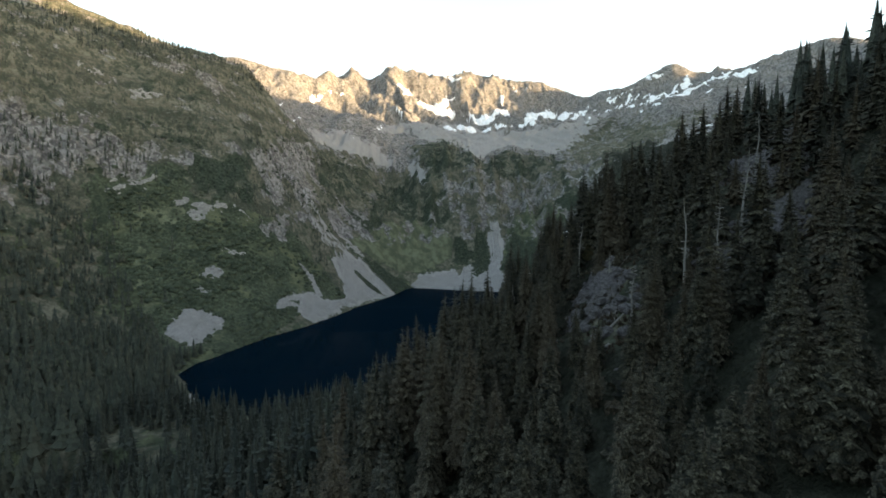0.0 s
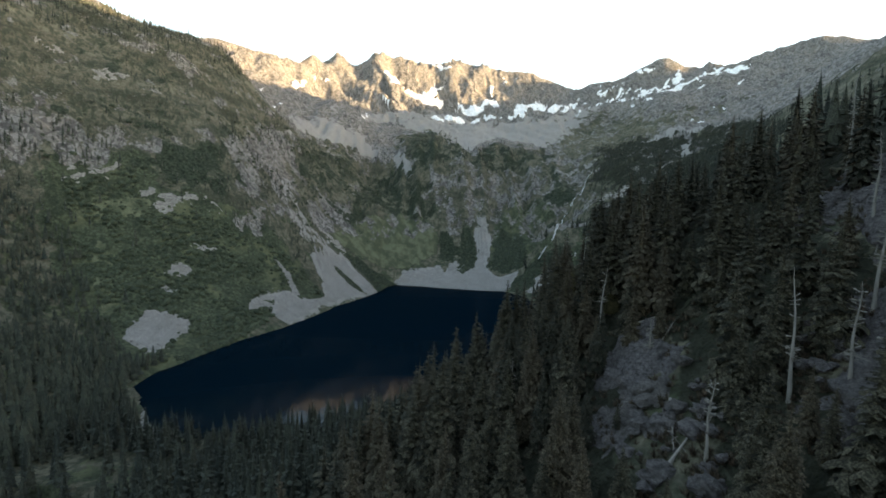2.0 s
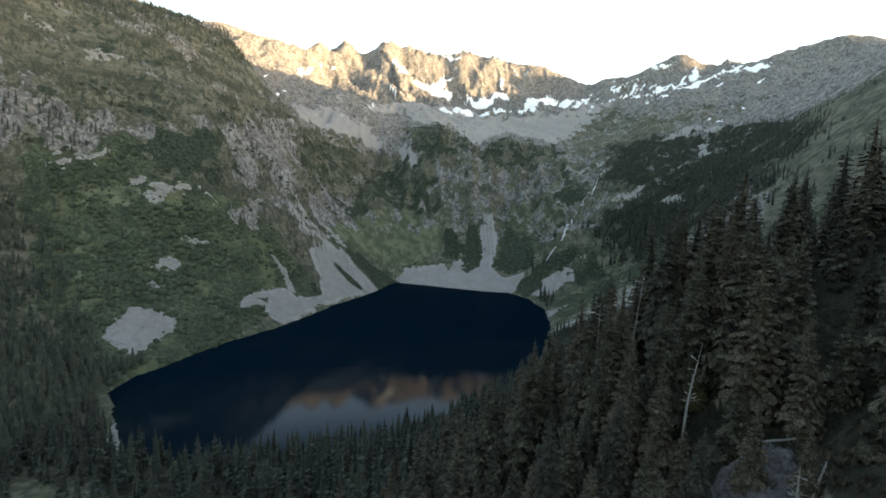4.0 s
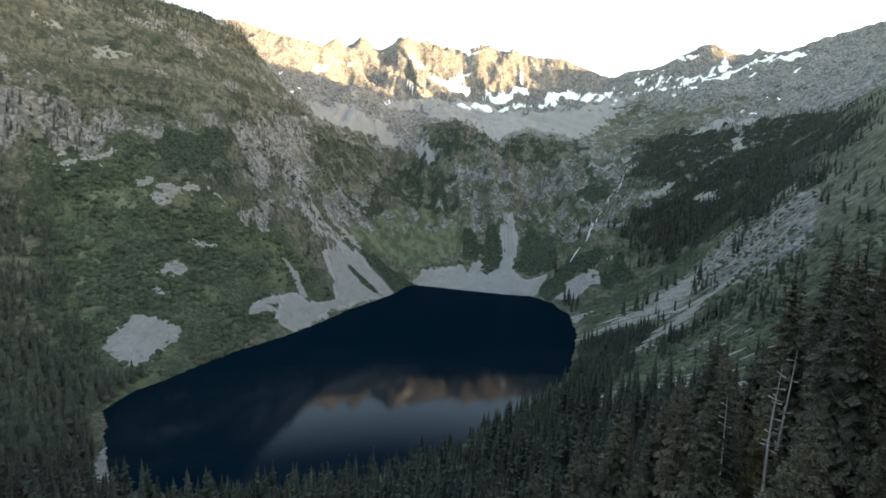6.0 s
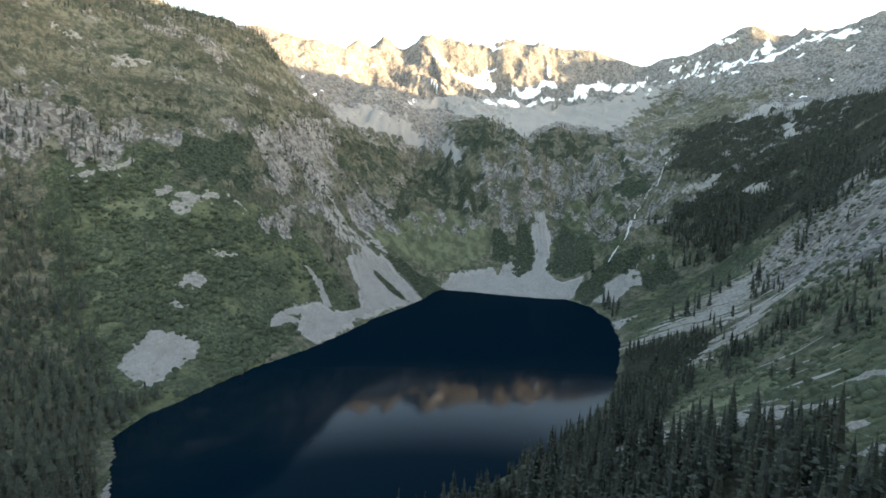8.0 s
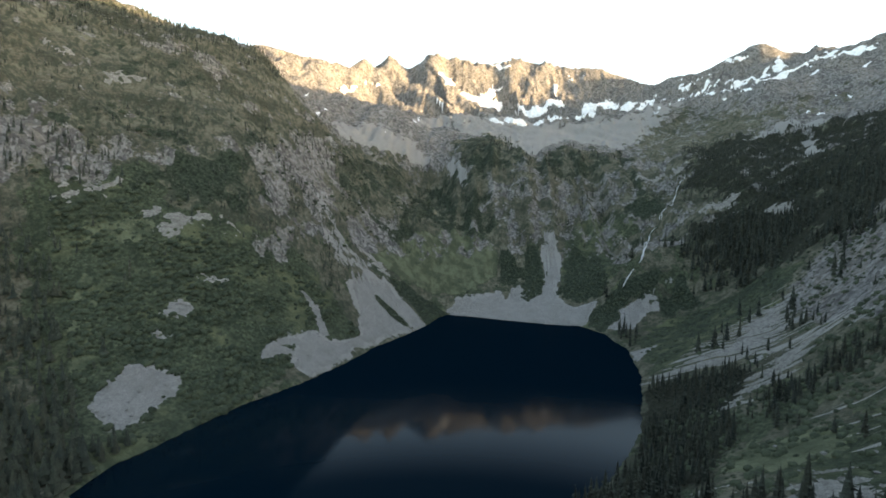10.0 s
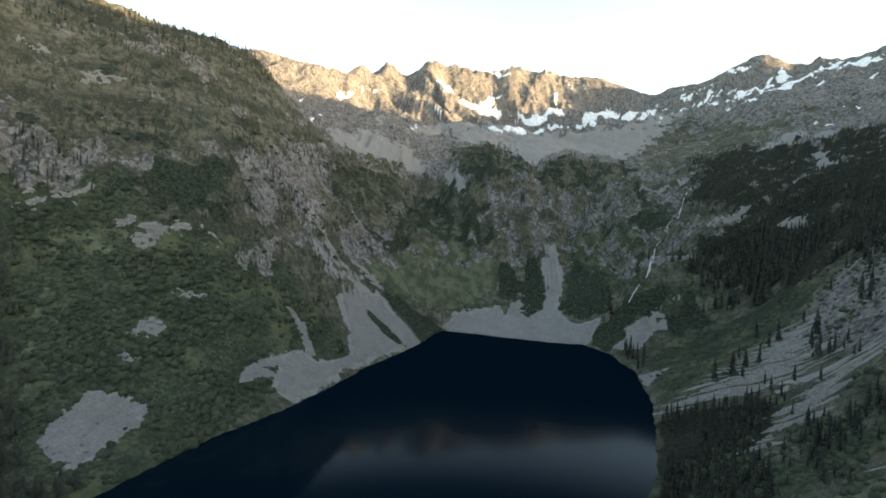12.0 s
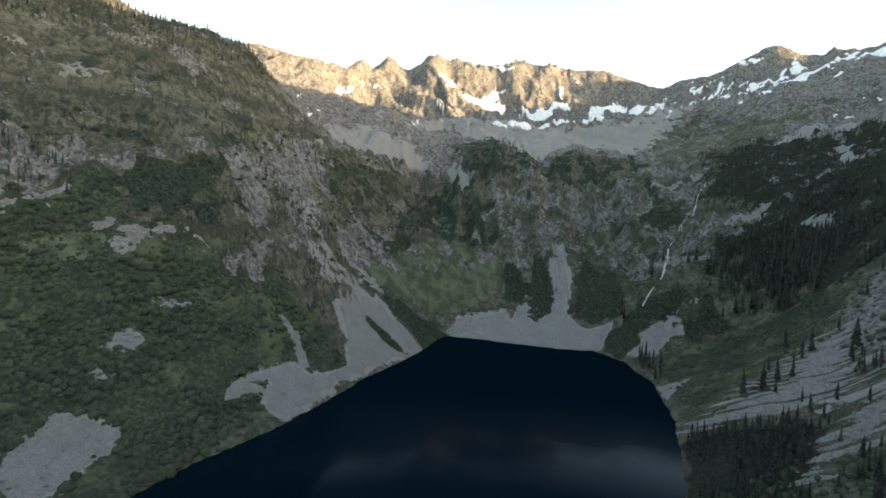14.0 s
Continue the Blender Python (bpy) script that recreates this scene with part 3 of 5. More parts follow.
LEDGE_WEST_D = [(-471, 679), (-462, 703), (-431, 731), (-437, 720), (-459, 688)]
LEDGE_WEST_E = [(-600, 817), (-589, 821), (-577, 833), (-571, 824), (-591, 816)]
LEDGE_WEST_F = [(-325, 761), (-310, 782), (-307, 769), (-319, 757)]
LEDGE_WEST_G = [(-405, 723), (-386, 735), (-376, 730), (-395, 722)]
CHUTE_LINE = [(-227, 985), (-224, 1001), (-185, 1011), (-144, 1007), (-146, 992), (-189, 990)]
BEACH = [(-221, 418), (-217, 416), (-204, 394), (-192, 376), (-197, 373), (-212, 392)]
WOODS_CORNER = [(-290, 420), (-240, 420), (-206, 384), (-190, 368), (-130, 358), (-60, 376), (-60, 350), (-190, 330), (-280, 350)]
THICKET_WEST = [(-437, 752), (-415, 778), (-400, 795), (-375, 830), (-339, 870), (-318, 845), (-301, 840), (-336, 779), (-392, 747), (-417, 728)]
THICKET_A = [(-563, 859), (-551, 905), (-516, 907), (-494, 894), (-496, 856), (-525, 837)]
THICKET_B = [(-503, 896), (-488, 955), (-448, 989), (-422, 1024), (-419, 986), (-450, 912), (-477, 871)]
THICKET_C = [(-463, 818), (-438, 849), (-399, 869), (-384, 856), (-400, 826), (-426, 802)]
THICKET_D = [(-531, 735), (-510, 769), (-486, 803), (-473, 791), (-490, 751), (-519, 723)]
THICKET_E = [(-365, 876), (-374, 985), (-358, 988), (-333, 888), (-348, 866)]
WEDGE = [(-158, 990), (-132, 1012), (-51, 1013), (-51, 976), (-72, 923), (-113, 963)]
LENS = [(-160, 902), (-153, 912), (-130, 908), (-104, 895), (-114, 887), (-144, 892)]
LOBE_A = [(37, 1158), (68, 1153), (76, 1128), (55, 1102), (34, 1111)]
LOBE_B = [(90, 1170), (115, 1170), (109, 1071), (80, 1055), (75, 1102)]
LOBE_C = [(177, 1159), (231, 1132), (218, 1024), (196, 1004), (159, 1016), (137, 1062)]
LOBE_D = [(217, 1007), (285, 1008), (295, 995), (243, 977), (183, 924), (171, 976)]
LOBE_E = [(285, 976), (321, 987), (335, 933), (306, 945), (283, 956)]
SLAB_STEP_A = [(146, 344), (154, 346), (157, 334), (150, 328), (144, 336)]
SLAB_STEP_B = [(191, 398), (200, 394), (202, 382), (192, 376), (188, 388)]
SLAB_STEP_C = [(134, 320), (143, 320), (144, 311), (135, 307)]
SLAB_STEP_D = [(162, 390), (176, 388), (179, 380), (168, 372), (159, 377)]
MEADOW_STEPS = [(116, 300), (130, 328), (148, 345), (180, 400), (240, 450), (262, 430), (240, 380), (190, 330), (150, 292)]
GRASS_FALL = [(195, 1224), (263, 1259), (323, 1170), (301, 1165), (245, 1169), (195, 1142), (170, 1174)]
ROCK_STEPS = [(-302, 786), (-291, 817), (-257, 909), (-236, 886), (-247, 839), (-262, 784), (-288, 763)]
CRAG_FACE = [(-247, 1020), (-218, 1100), (-169, 1148), (-154, 1091), (-188, 1016), (-218, 968)]
HEAD_CLIFF = [(6, 1310), (73, 1323), (219, 1402), (312, 1375), (313, 1270), (263, 1259), (142, 1199), (45, 1215), (-5, 1247)]
SHRUB_SPUR = [(-311, 1226), (-265, 1248), (-195, 1294), (-174, 1209), (-168, 1142), (-228, 1095), (-263, 1077), (-282, 1127)]
SHRUB_HEAD = [(-181, 1148), (-148, 1350), (-7, 1315), (8, 1243), (45, 1208), (21, 1192), (-65, 1188), (-132, 1136), (-159, 1086)]
LIP_WEST = [(-78, 1448), (-31, 1504), (39, 1624), (74, 1531), (89, 1342), (102, 1342), (56, 1292), (-17, 1297), (-73, 1385)]
LIP_MIDDLE = [(93, 1308), (161, 1459), (206, 1482), (281, 1500), (327, 1459), (361, 1413), (339, 1357), (186, 1339), (92, 1279)]
HEATH_EAST = [(426, 1612), (628, 1871), (731, 1727), (723, 1582), (742, 1480), (668, 1436), (595, 1440), (471, 1299), (371, 1426)]
STRATA_EAST = [(173, 725), (204, 807), (335, 858), (412, 805), (467, 795), (517, 813), (320, 551), (288, 548), (276, 579), (251, 658)]
STRATA_LOW = [(204, 532), (279, 494), (132, 304), (134, 325), (154, 359), (192, 501)]
CHUTE_SIDE = [(-232, 785), (-224, 788), (-207, 784), (-187, 759), (-194, 752), (-211, 770)]
CHUTE_UPPER = [(-294, 1006), (-281, 1028), (-246, 971), (-220, 947), (-188, 992), (-178, 969), (-210, 871), (-236, 886), (-260, 914)]
PALE_BELT = [(-405, 631), (-401, 646), (-384, 641), (-363, 599), (-336, 573), (-354, 568), (-380, 591)]
PALE_MEADOW = [(-449, 682), (-410, 714), (-383, 728), (-368, 714), (-390, 684), (-430, 665)]
SCREE_WEST_CRUMB = [(-321, 626), (-317, 630), (-308, 629), (-314, 624)]
BASIN_RUBBLE = [(-409, 1398), (-314, 1466), (-219, 1601), (-107, 1856), (82, 1885), (249, 1753), (446, 1856), (587, 1960), (711, 1946), (552, 1754), (360, 1480), (219, 1562), (106, 1388), (-41, 1590), (-128, 1393), (-205, 1364), (-317, 1280)]
WOODS_ROW = [(189, 520), (225, 577), (243, 568), (264, 558), (282, 554), (277, 537), (248, 512), (242, 543), (214, 523), (187, 502)]
WOODS_KNOT = [(298, 688), (316, 683), (326, 680), (313, 654), (301, 657), (299, 683)]
GRASS_SHELF = [(144, 487), (167, 497), (185, 481), (196, 469), (189, 442), (172, 421), (158, 433), (135, 433), (132, 454)]
OPEN_SLOPE = [(157, 350), (127, 300), (120, 295), (117, 283), (129, 276), (213, 378), (201, 383), (180, 373), (168, 375)]
WOODS_OPEN = [(262, 529), (288, 548), (320, 566), (336, 569), (227, 423), (209, 423), (229, 470)]
CRAG_SLOPE = [(395, 847), (425, 827), (479, 812), (517, 813), (320, 551), (291, 552), (317, 647), (349, 773)]
WOODS_LOWER = [(55, 406), (105, 367), (121, 353), (138, 341), (134, 326), (113, 302), (101, 326), (50, 380)]
CRAG_BASIN_A = [(-196, 1560), (-93, 1652), (-37, 1465), (-73, 1385), (-144, 1411), (-196, 1447)]
CRAG_BASIN_B = [(-409, 1398), (-323, 1499), (-293, 1442), (-352, 1394)]
CRAG_BASIN_C = [(-281, 1462), (-217, 1608), (-199, 1440), (-240, 1407)]
CRAG_BASIN_D = [(154, 1849), (267, 1762), (343, 1974), (310, 2018), (218, 2083)]
# ---------------------------------------------------------------- old snow below the crest, as outlines in plan
SNOW_A = [(-114, 1989), (-92, 2093), (-38, 2106), (-6, 2108), (9, 2130), (26, 2162), (44, 2143), (61, 2144), (70, 2135), (40, 2142), (36, 2121), (23, 2109), (60, 2111), (66, 2101), (27, 2022), (-4, 2020), (-36, 2047), (-80, 2074)]
SNOW_B = [(11, 1787), (29, 1780), (58, 1727), (66, 1856), (91, 1867), (115, 1860), (131, 1787), (135, 1747), (103, 1760), (76, 1743), (48, 1703), (23, 1693)]
SNOW_C = [(92, 2093), (123, 2066), (151, 2031), (169, 2015), (186, 2082), (218, 2084), (228, 2086), (236, 2106), (276, 2128), (296, 2091), (292, 2043), (265, 2050), (237, 2077), (220, 1955), (204, 1962), (143, 1871), (139, 2002), (108, 2074)]
SNOW_D = [(155, 1788), (170, 1822), (191, 1800), (184, 1759), (161, 1781)]
SNOW_E = [(218, 1945), (245, 1904), (280, 1889), (301, 1951), (242, 1765), (208, 1809)]
SNOW_F = [(297, 1857), (343, 1973), (376, 2106), (393, 2108), (410, 2090), (440, 2131), (478, 2134), (510, 2117), (492, 2049), (427, 1911), (439, 2073), (418, 2071), (378, 1941), (393, 1924), (353, 1805), (339, 1820), (335, 1828), (325, 1826), (310, 1849)]
SNOW_G = [(488, 2012), (513, 2033), (563, 2102), (570, 2084), (521, 1953), (493, 1907), (461, 1879)]
SNOW_H = [(523, 1936), (569, 1992), (623, 2098), (640, 2119), (647, 2110), (589, 1968), (557, 1939), (522, 1918)]
SNOW_I = [(339, 2249), (361, 2229), (373, 2230), (355, 2228), (338, 2228)]
SNOW_J = [(383, 2241), (399, 2244), (407, 2266), (400, 2265), (390, 2242)]
SNOW_K = [(273, 2201), (289, 2192), (281, 2160), (297, 2131), (277, 2139), (270, 2159), (266, 2180)]
SNOW_L = [(-452, 1649), (-469, 1839), (-452, 1884), (-433, 1922), (-429, 1922), (-449, 1893), (-456, 1848), (-431, 1680)]
SNOW_M = [(-415, 1940), (-398, 1931), (-382, 1942), (-390, 1931), (-406, 1930)]
SNOW_N = [(-485, 1464), (-481, 1484), (-480, 1477), (-476, 1444)]
SNOW_O = [(-427, 1383), (-413, 1397), (-413, 1378), (-362, 1219)]
SNOW_P = [(-416, 1416), (-404, 1442), (-405, 1435), (-409, 1409)]
SNOW_Q = [(-207, 1568), (-196, 1568), (-197, 1678), (-191, 1590), (-192, 1547)]
SNOW_R = [(-256, 1386), (-253, 1405), (-249, 1412), (-250, 1399)]
SNOW_S = [(-177, 1883), (-156, 1867), (-142, 1859), (-150, 1866), (-166, 1874)]
SNOW_T = [(-180, 2024), (-159, 2092), (-120, 1999), (-97, 2123), (-118, 1989), (-149, 1987)]
SNOW_U = [(6, 2227), (47, 2231), (84, 2202), (102, 2193), (80, 2191), (36, 2218)]
SNOW_V = [(899, 2148), (898, 2065), (914, 2039), (931, 2031), (909, 2029), (879, 2044), (869, 2061)]
SNOW_W = [(914, 1850), (971, 1937), (1005, 1993), (1012, 1985), (994, 1940), (943, 1830), (945, 1822), (930, 1820), (908, 1810)]
SNOW_X = [(802, 1753), (752, 1614), (771, 1609), (899, 1793), (896, 1748), (924, 1743), (946, 1731), (948, 1709), (930, 1729), (895, 1733), (797, 1618), (756, 1593), (757, 1648)]
SNOW_Y = [(946, 1731), (967, 1741), (1080, 1866), (1104, 1853), (1104, 1829), (1115, 1799), (1133, 1771), (1094, 1675), (1078, 1652), (1065, 1678), (1003, 1651), (1096, 1828), (998, 1729), (965, 1726)]
SNOW_Z = [(812, 1896), (826, 1841), (793, 1775), (771, 1796)]
SNOW_AA = [(831, 1834), (891, 1808), (873, 1791), (835, 1826)]
SNOW_AB = [(799, 1937), (829, 1899), (836, 1891), (805, 1921)]
SNOW_AC = [(704, 2052), (726, 2035), (739, 2027), (723, 2017), (707, 2042)]
SNOW_AD = [(742, 2019), (758, 2022), (796, 2079), (758, 2012)]
SNOW_AE = [(757, 1993), (770, 1977), (770, 1959), (759, 1975)]
SNOW_AF = [(710, 1861), (734, 1840), (730, 1776), (749, 1802), (776, 1789), (768, 1787), (734, 1769), (718, 1822)]
SNOW_AG = [(711, 1657), (738, 1625), (733, 1611), (719, 1643)]
SNOW_AH = [(730, 2148), (754, 2132), (758, 2122), (737, 2139)]
SNOW_AI = [(726, 1767), (736, 1753), (723, 1729)]
SNOW_AJ = [(569, 1905), (570, 1855), (560, 1862)]
SNOW_AK = [(593, 1950), (594, 1866), (587, 1865), (584, 1906)]
SNOW_AL = [(844, 1453), (857, 1454), (859, 1448), (862, 1413), (863, 1436)]
SNOW_AM = [(748, 1413), (765, 1421), (760, 1409)]
SNOW_AN = [(781, 1416), (793, 1411), (799, 1406), (781, 1387), (771, 1398)]
SNOW = [SNOW_A, SNOW_B, SNOW_C, SNOW_D, SNOW_E, SNOW_F, SNOW_G, SNOW_H, SNOW_I, SNOW_J, SNOW_K, SNOW_L, SNOW_M, SNOW_N, SNOW_O, SNOW_P, SNOW_Q, SNOW_R, SNOW_S, SNOW_T, SNOW_U, SNOW_V, SNOW_W, SNOW_X, SNOW_Y, SNOW_Z, SNOW_AA, SNOW_AB, SNOW_AC, SNOW_AD, SNOW_AE, SNOW_AF, SNOW_AG, SNOW_AH, SNOW_AI, SNOW_AJ, SNOW_AK, SNOW_AL, SNOW_AM, SNOW_AN]


def array_mesh(name, verts, faces, material, smooth_shade=True):
    """A mesh from numpy arrays of corners and of quads or triangles."""
    me = bpy.data.meshes.new(name)
    n, k = faces.shape
    me.vertices.add(len(verts))
    me.vertices.foreach_set("co", np.asarray(verts, np.float32).ravel())
    me.loops.add(n * k)
    me.loops.foreach_set("vertex_index", faces.astype(np.int32).ravel())
    me.polygons.add(n)
    me.polygons.foreach_set("loop_start", np.arange(0, n * k, k, dtype=np.int32))
    me.polygons.foreach_set("use_smooth", np.full(n, smooth_shade))
    me.update(calc_edges=True)
    me.materials.append(material)
    return me


def part(name, mesh, parent, label=""):
    ob = new(name, mesh)
    ob.parent = parent
    return tagged(ob, label)


def steps(*spans):
    """Grid lines: (start, end, spacing) spans one after the other."""
    out = []
    for a, b, s in spans:
        out += list(np.linspace(a, b, max(1, int(round((b - a) / s))), endpoint=False))
    return np.array(out + [spans[-1][1]])


def attribute(me, name, values):
    me.attributes.new(name, "FLOAT", "POINT").data.foreach_set("value", np.asarray(values, np.float32).ravel())


def grid_quads(nx, ny):
    i, j = np.meshgrid(np.arange(nx - 1), np.arange(ny - 1))
    a = (j * nx + i).ravel()
    return np.c_[a, a + 1, a + nx + 1, a + nx]


def cover(outlines, x, y, soft=8.0, ragged=0.0):
    """1 inside any of the outlines, 0 outside, soft and ragged at the edges."""
    r = np.zeros(np.shape(x))
    wander = ragged * 2 * (fractal(x / 17, y / 17, 3, 640) - 0.5) if ragged else r
    for poly in outlines:
        p = np.array(poly, float)
        m = (x > p[:, 0].min() - 30) & (x < p[:, 0].max() + 30) & (y > p[:, 1].min() - 30) & (y < p[:, 1].max() + 30)
        if m.any():
            r[m] = np.maximum(r[m], smooth(-soft, soft, edge_distance(poly, x[m], y[m]) + wander[m]))
    return r


SCREE = [SCREE_WEST_PATCH, SCREE_WEST_SPOT, SCREE_WEST_CRUMB, SCREE_CHUTE, SCREE_STRIP, SCREE_HEAD, SCREE_EAST_FAN, BASIN_SCREE_WEST, BASIN_SCREE, CHUTE_HEAD, CHUTE_SIDE, APRON_EAST, GAP_WOODS]
SLABS = [SLAB_STEP_A, SLAB_STEP_B, SLAB_STEP_C, SLAB_STEP_D, SLAB_EAST, SLAB_EAST_UPPER, SLAB_EAST_LOWER, BENCH_A, BENCH_B, BENCH_C, LEDGE_WEST, LEDGE_WEST_B, LEDGE_WEST_C, LEDGE_WEST_D, LEDGE_WEST_E, LEDGE_WEST_F, LEDGE_WEST_G, CHUTE_LINE, SLAB_NEAR, SLAB_TARN, SLAB_STREAK]
CRAGS = [CRAG_EAST, CRAG_EAST_LOW, CRAG_EAST_HIGH, OUTCROP_A, OUTCROP_B, OUTCROP_C]
MEADOWS = [MEADOW_WEST, MEADOW_HEAD, MEADOW_EAST, MEADOW_FALL, MEADOW_NEAR, MEADOW_STEPS, GREEN_STRIP, GRASS_FALL]
WOODS = [WOODS_RIB, WOODS_SHORE, WOODS_EAST_UP, WOODS_EAST_MID, WOODS_EAST_FACE, WOODS_EAST_HIGH, WOODS_LIP, WOODS_SPUR, WOODS_CLUMP_A, WOODS_CLUMP_B, WOODS_CLUMP_C, WOODS_CLUMP_D, WOODS_CORNER]


DEEP_WOODS = [WOODS_RIB, WOODS_SHORE]
DARK_WOODS = [WOODS_EAST_UP, WOODS_EAST_MID, WOODS_EAST_FACE, WOODS_EAST_HIGH]
THICKETS = [THICKET_WEST, THICKET_A, THICKET_B, THICKET_C, THICKET_D, THICKET_E]
LOBES = [WEDGE, LENS, LOBE_A, LOBE_B, LOBE_C, LOBE_D, LOBE_E]


def rock_cover(x, y, z):
    r = rockiness(x, y, z)
    west = smooth(-150, -230, x) * smooth(1250, 1150, y)
    z = z + (fractal(x / 90, y / 90, 4, 8) - 0.5) * 130
    ledge = west * smooth(200, 235, z) * smooth(330, 285, z)
    upper = west * smooth(270, 330, z)
    r = r * (1 - 0.62 * upper) - 0.22 * west * (1 - ledge) * (1 - upper) * r
    head = smooth(1040, 1100, y) * smooth(1420, 1330, y) * smooth(520, 420, x) * smooth(-330, -250, x)
    r = np.where(head > 0.5, np.minimum(r, 0.5), r)
    lip = smooth(1300, 1450, y) * smooth(250, 450, x) * smooth(560, 430, z)
    return np.clip(r - 0.45 * lip, 0, 1)


def make_ground():
    gx = steps((-4000, -1600, 120), (-1600, -700, 20), (-700, -320, 6), (-320, 420, 4.5), (420, 800, 7), (800, 1600, 14), (1600, 4000, 120))
    gy = steps((-3600, -800, 120), (-800, -20, 20), (-20, 60, 6), (60, 700, 4.5), (700, 1400, 6), (1400, 2400, 7), (2400, 3000, 30), (3000, 4600, 120))
    x, y = np.meshgrid(gx, gy)
    z = height(x, y)
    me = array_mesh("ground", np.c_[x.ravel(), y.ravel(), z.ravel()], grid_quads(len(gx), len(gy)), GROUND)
    b = base_height(x, y)
    crag = np.maximum(cover(CRAGS[:3], x, y), np.maximum(0.85 * cover([CRAG_WEST, CRAG_FACE, CRAG_CREST], x, y, 14), 0.68 * cover([CRAG_WEST_BAND], x, y, 16, 16)))
    cliff = cover([HEAD_CLIFF], x, y, 14, 20)
    crag = np.maximum(crag, 0.72 * cover([CRAG_SLOPE], x, y, 14))
    crag = np.maximum(crag, np.maximum(0.62 * cliff, 0.62 * cover([ROCK_STEPS], x, y, 14, 16)))
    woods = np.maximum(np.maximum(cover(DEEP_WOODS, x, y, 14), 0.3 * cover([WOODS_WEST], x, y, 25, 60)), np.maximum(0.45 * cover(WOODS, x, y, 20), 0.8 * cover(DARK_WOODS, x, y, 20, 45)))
    shrub = np.maximum(np.maximum(cover(LOBES, x, y, 5, 13), 0.48 * cover([MEADOW_EAST], x, y, 14)), np.maximum(np.maximum(0.7 * cover(THICKETS[:1], x, y, 14, 22), 0.5 * cover(THICKETS[1:], x, y, 20, 40)), 0.5 * cover([SHRUB_SPUR, SHRUB_HEAD, LIP_WEST, LIP_MIDDLE], x, y, 24, 60)))
    pinnacle = cover([CRAG_BASIN_A, CRAG_BASIN_B, CRAG_BASIN_C, CRAG_BASIN_D], x, y, 16, 24)
    crag = np.maximum(crag, 0.9 * pinnacle)
    heath = cover([HEATH_EAST], x, y, 30, 30)
    attribute(me, "rock", np.maximum(rock_cover(x, y, b) * 0.95 * (1 - 0.8 * woods) * (1 - 0.3 * heath), crag * 0.8) * (1 - shrub))
    wall = smooth(1040, 1110, y) * smooth(1420, 1340, y) * smooth(430, 330, x) * smooth(-260, -200, x)
    shrub = np.maximum(shrub, 0.62 * wall * (1 - 0.75 * cliff) * (1 - cover([MEADOW_HEAD, GRASS_FALL], x, y, 8)) * smooth(0.44, 0.6, fractal(x / 38, y / 60, 4, 655)))
    attribute(me, "shrub", shrub)
    attribute(me, "meadow", np.maximum(np.maximum(cover(MEADOWS, x, y, 14), smooth(-50, -10, edge_distance(MEADOW_WEST, x, y)) * smooth(-210, -230, x)) * 0.95, 0.42 * smooth(190, 140, b)))
    attribute(me, "grass", np.maximum(0.8 * cover([MEADOW_HEAD, PALE_BELT], x, y, 12), 0.6 * cover([GRASS_FALL, PALE_MEADOW, GRASS_SHELF], x, y, 14)))
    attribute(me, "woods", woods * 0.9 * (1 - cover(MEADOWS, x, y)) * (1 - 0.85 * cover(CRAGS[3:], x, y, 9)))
    strata = np.maximum(cover([STRATA_EAST], x, y, 18, 10), 0.86 * cover([STRATA_LOW, MEADOW_EAST], x, y, 12))
    attribute(me, "strata", np.maximum(strata * (1 - 0.25 * cover([MEADOW_EAST], x, y, 10)) * (1 - 0.3 * cover([CRAG_SLOPE], x, y, 16)), 0.8 * heath * smooth(1250, 1350, y)))
    upland = smooth(1250, 1350, y)
    chute = smooth(-40, -120, x)
    runs = chute * fractal((0.89 * x + 0.45 * y) / 9, (0.45 * x - 0.89 * y) / 90, 3, 77) + (1 - chute) * fractal(x / 9, y / 90, 3, 78)
    spread = cover(SCREE, x, y, 15) - (runs - 0.36) * 1.3 * smooth(10, 80, b) * (1 - upland)
    attribute(me, "scree", (1 - 0.9 * pinnacle) * np.maximum(np.maximum(np.clip(spread, 0, 1) * (1 - 0.1 * upland), np.maximum(0.5 * cover([CHUTE_UPPER], x, y, 8), 0.66 * cover([BASIN_RUBBLE], x, y, 25, 20))), 0.3 * cover(SLABS, x, y, 6)) * (1 - cover(LOBES, x, y, 4, 13)))
    return tagged(new("ground", me), "rocky alpine slopes with meadow, heath and scree", "ground", kind="structure")


def make_lake():
    p = np.array(SHORE, float)
    q = p.mean(0) + (p - p.mean(0)) * 1.08
    me = bpy.data.meshes.new("lake")
    me.from_pydata([(a, b, 0.0) for a, b in q], [], [list(range(len(q)))])
    me.materials.append(WATER)
    me.update()
    if me.polygons[0].normal.z < 0:
        me.flip_normals()
    return tagged(new("lake", me), "deep navy mountain lake with a calm surface", "lake", kind="structure")


make_ground()
make_lake()


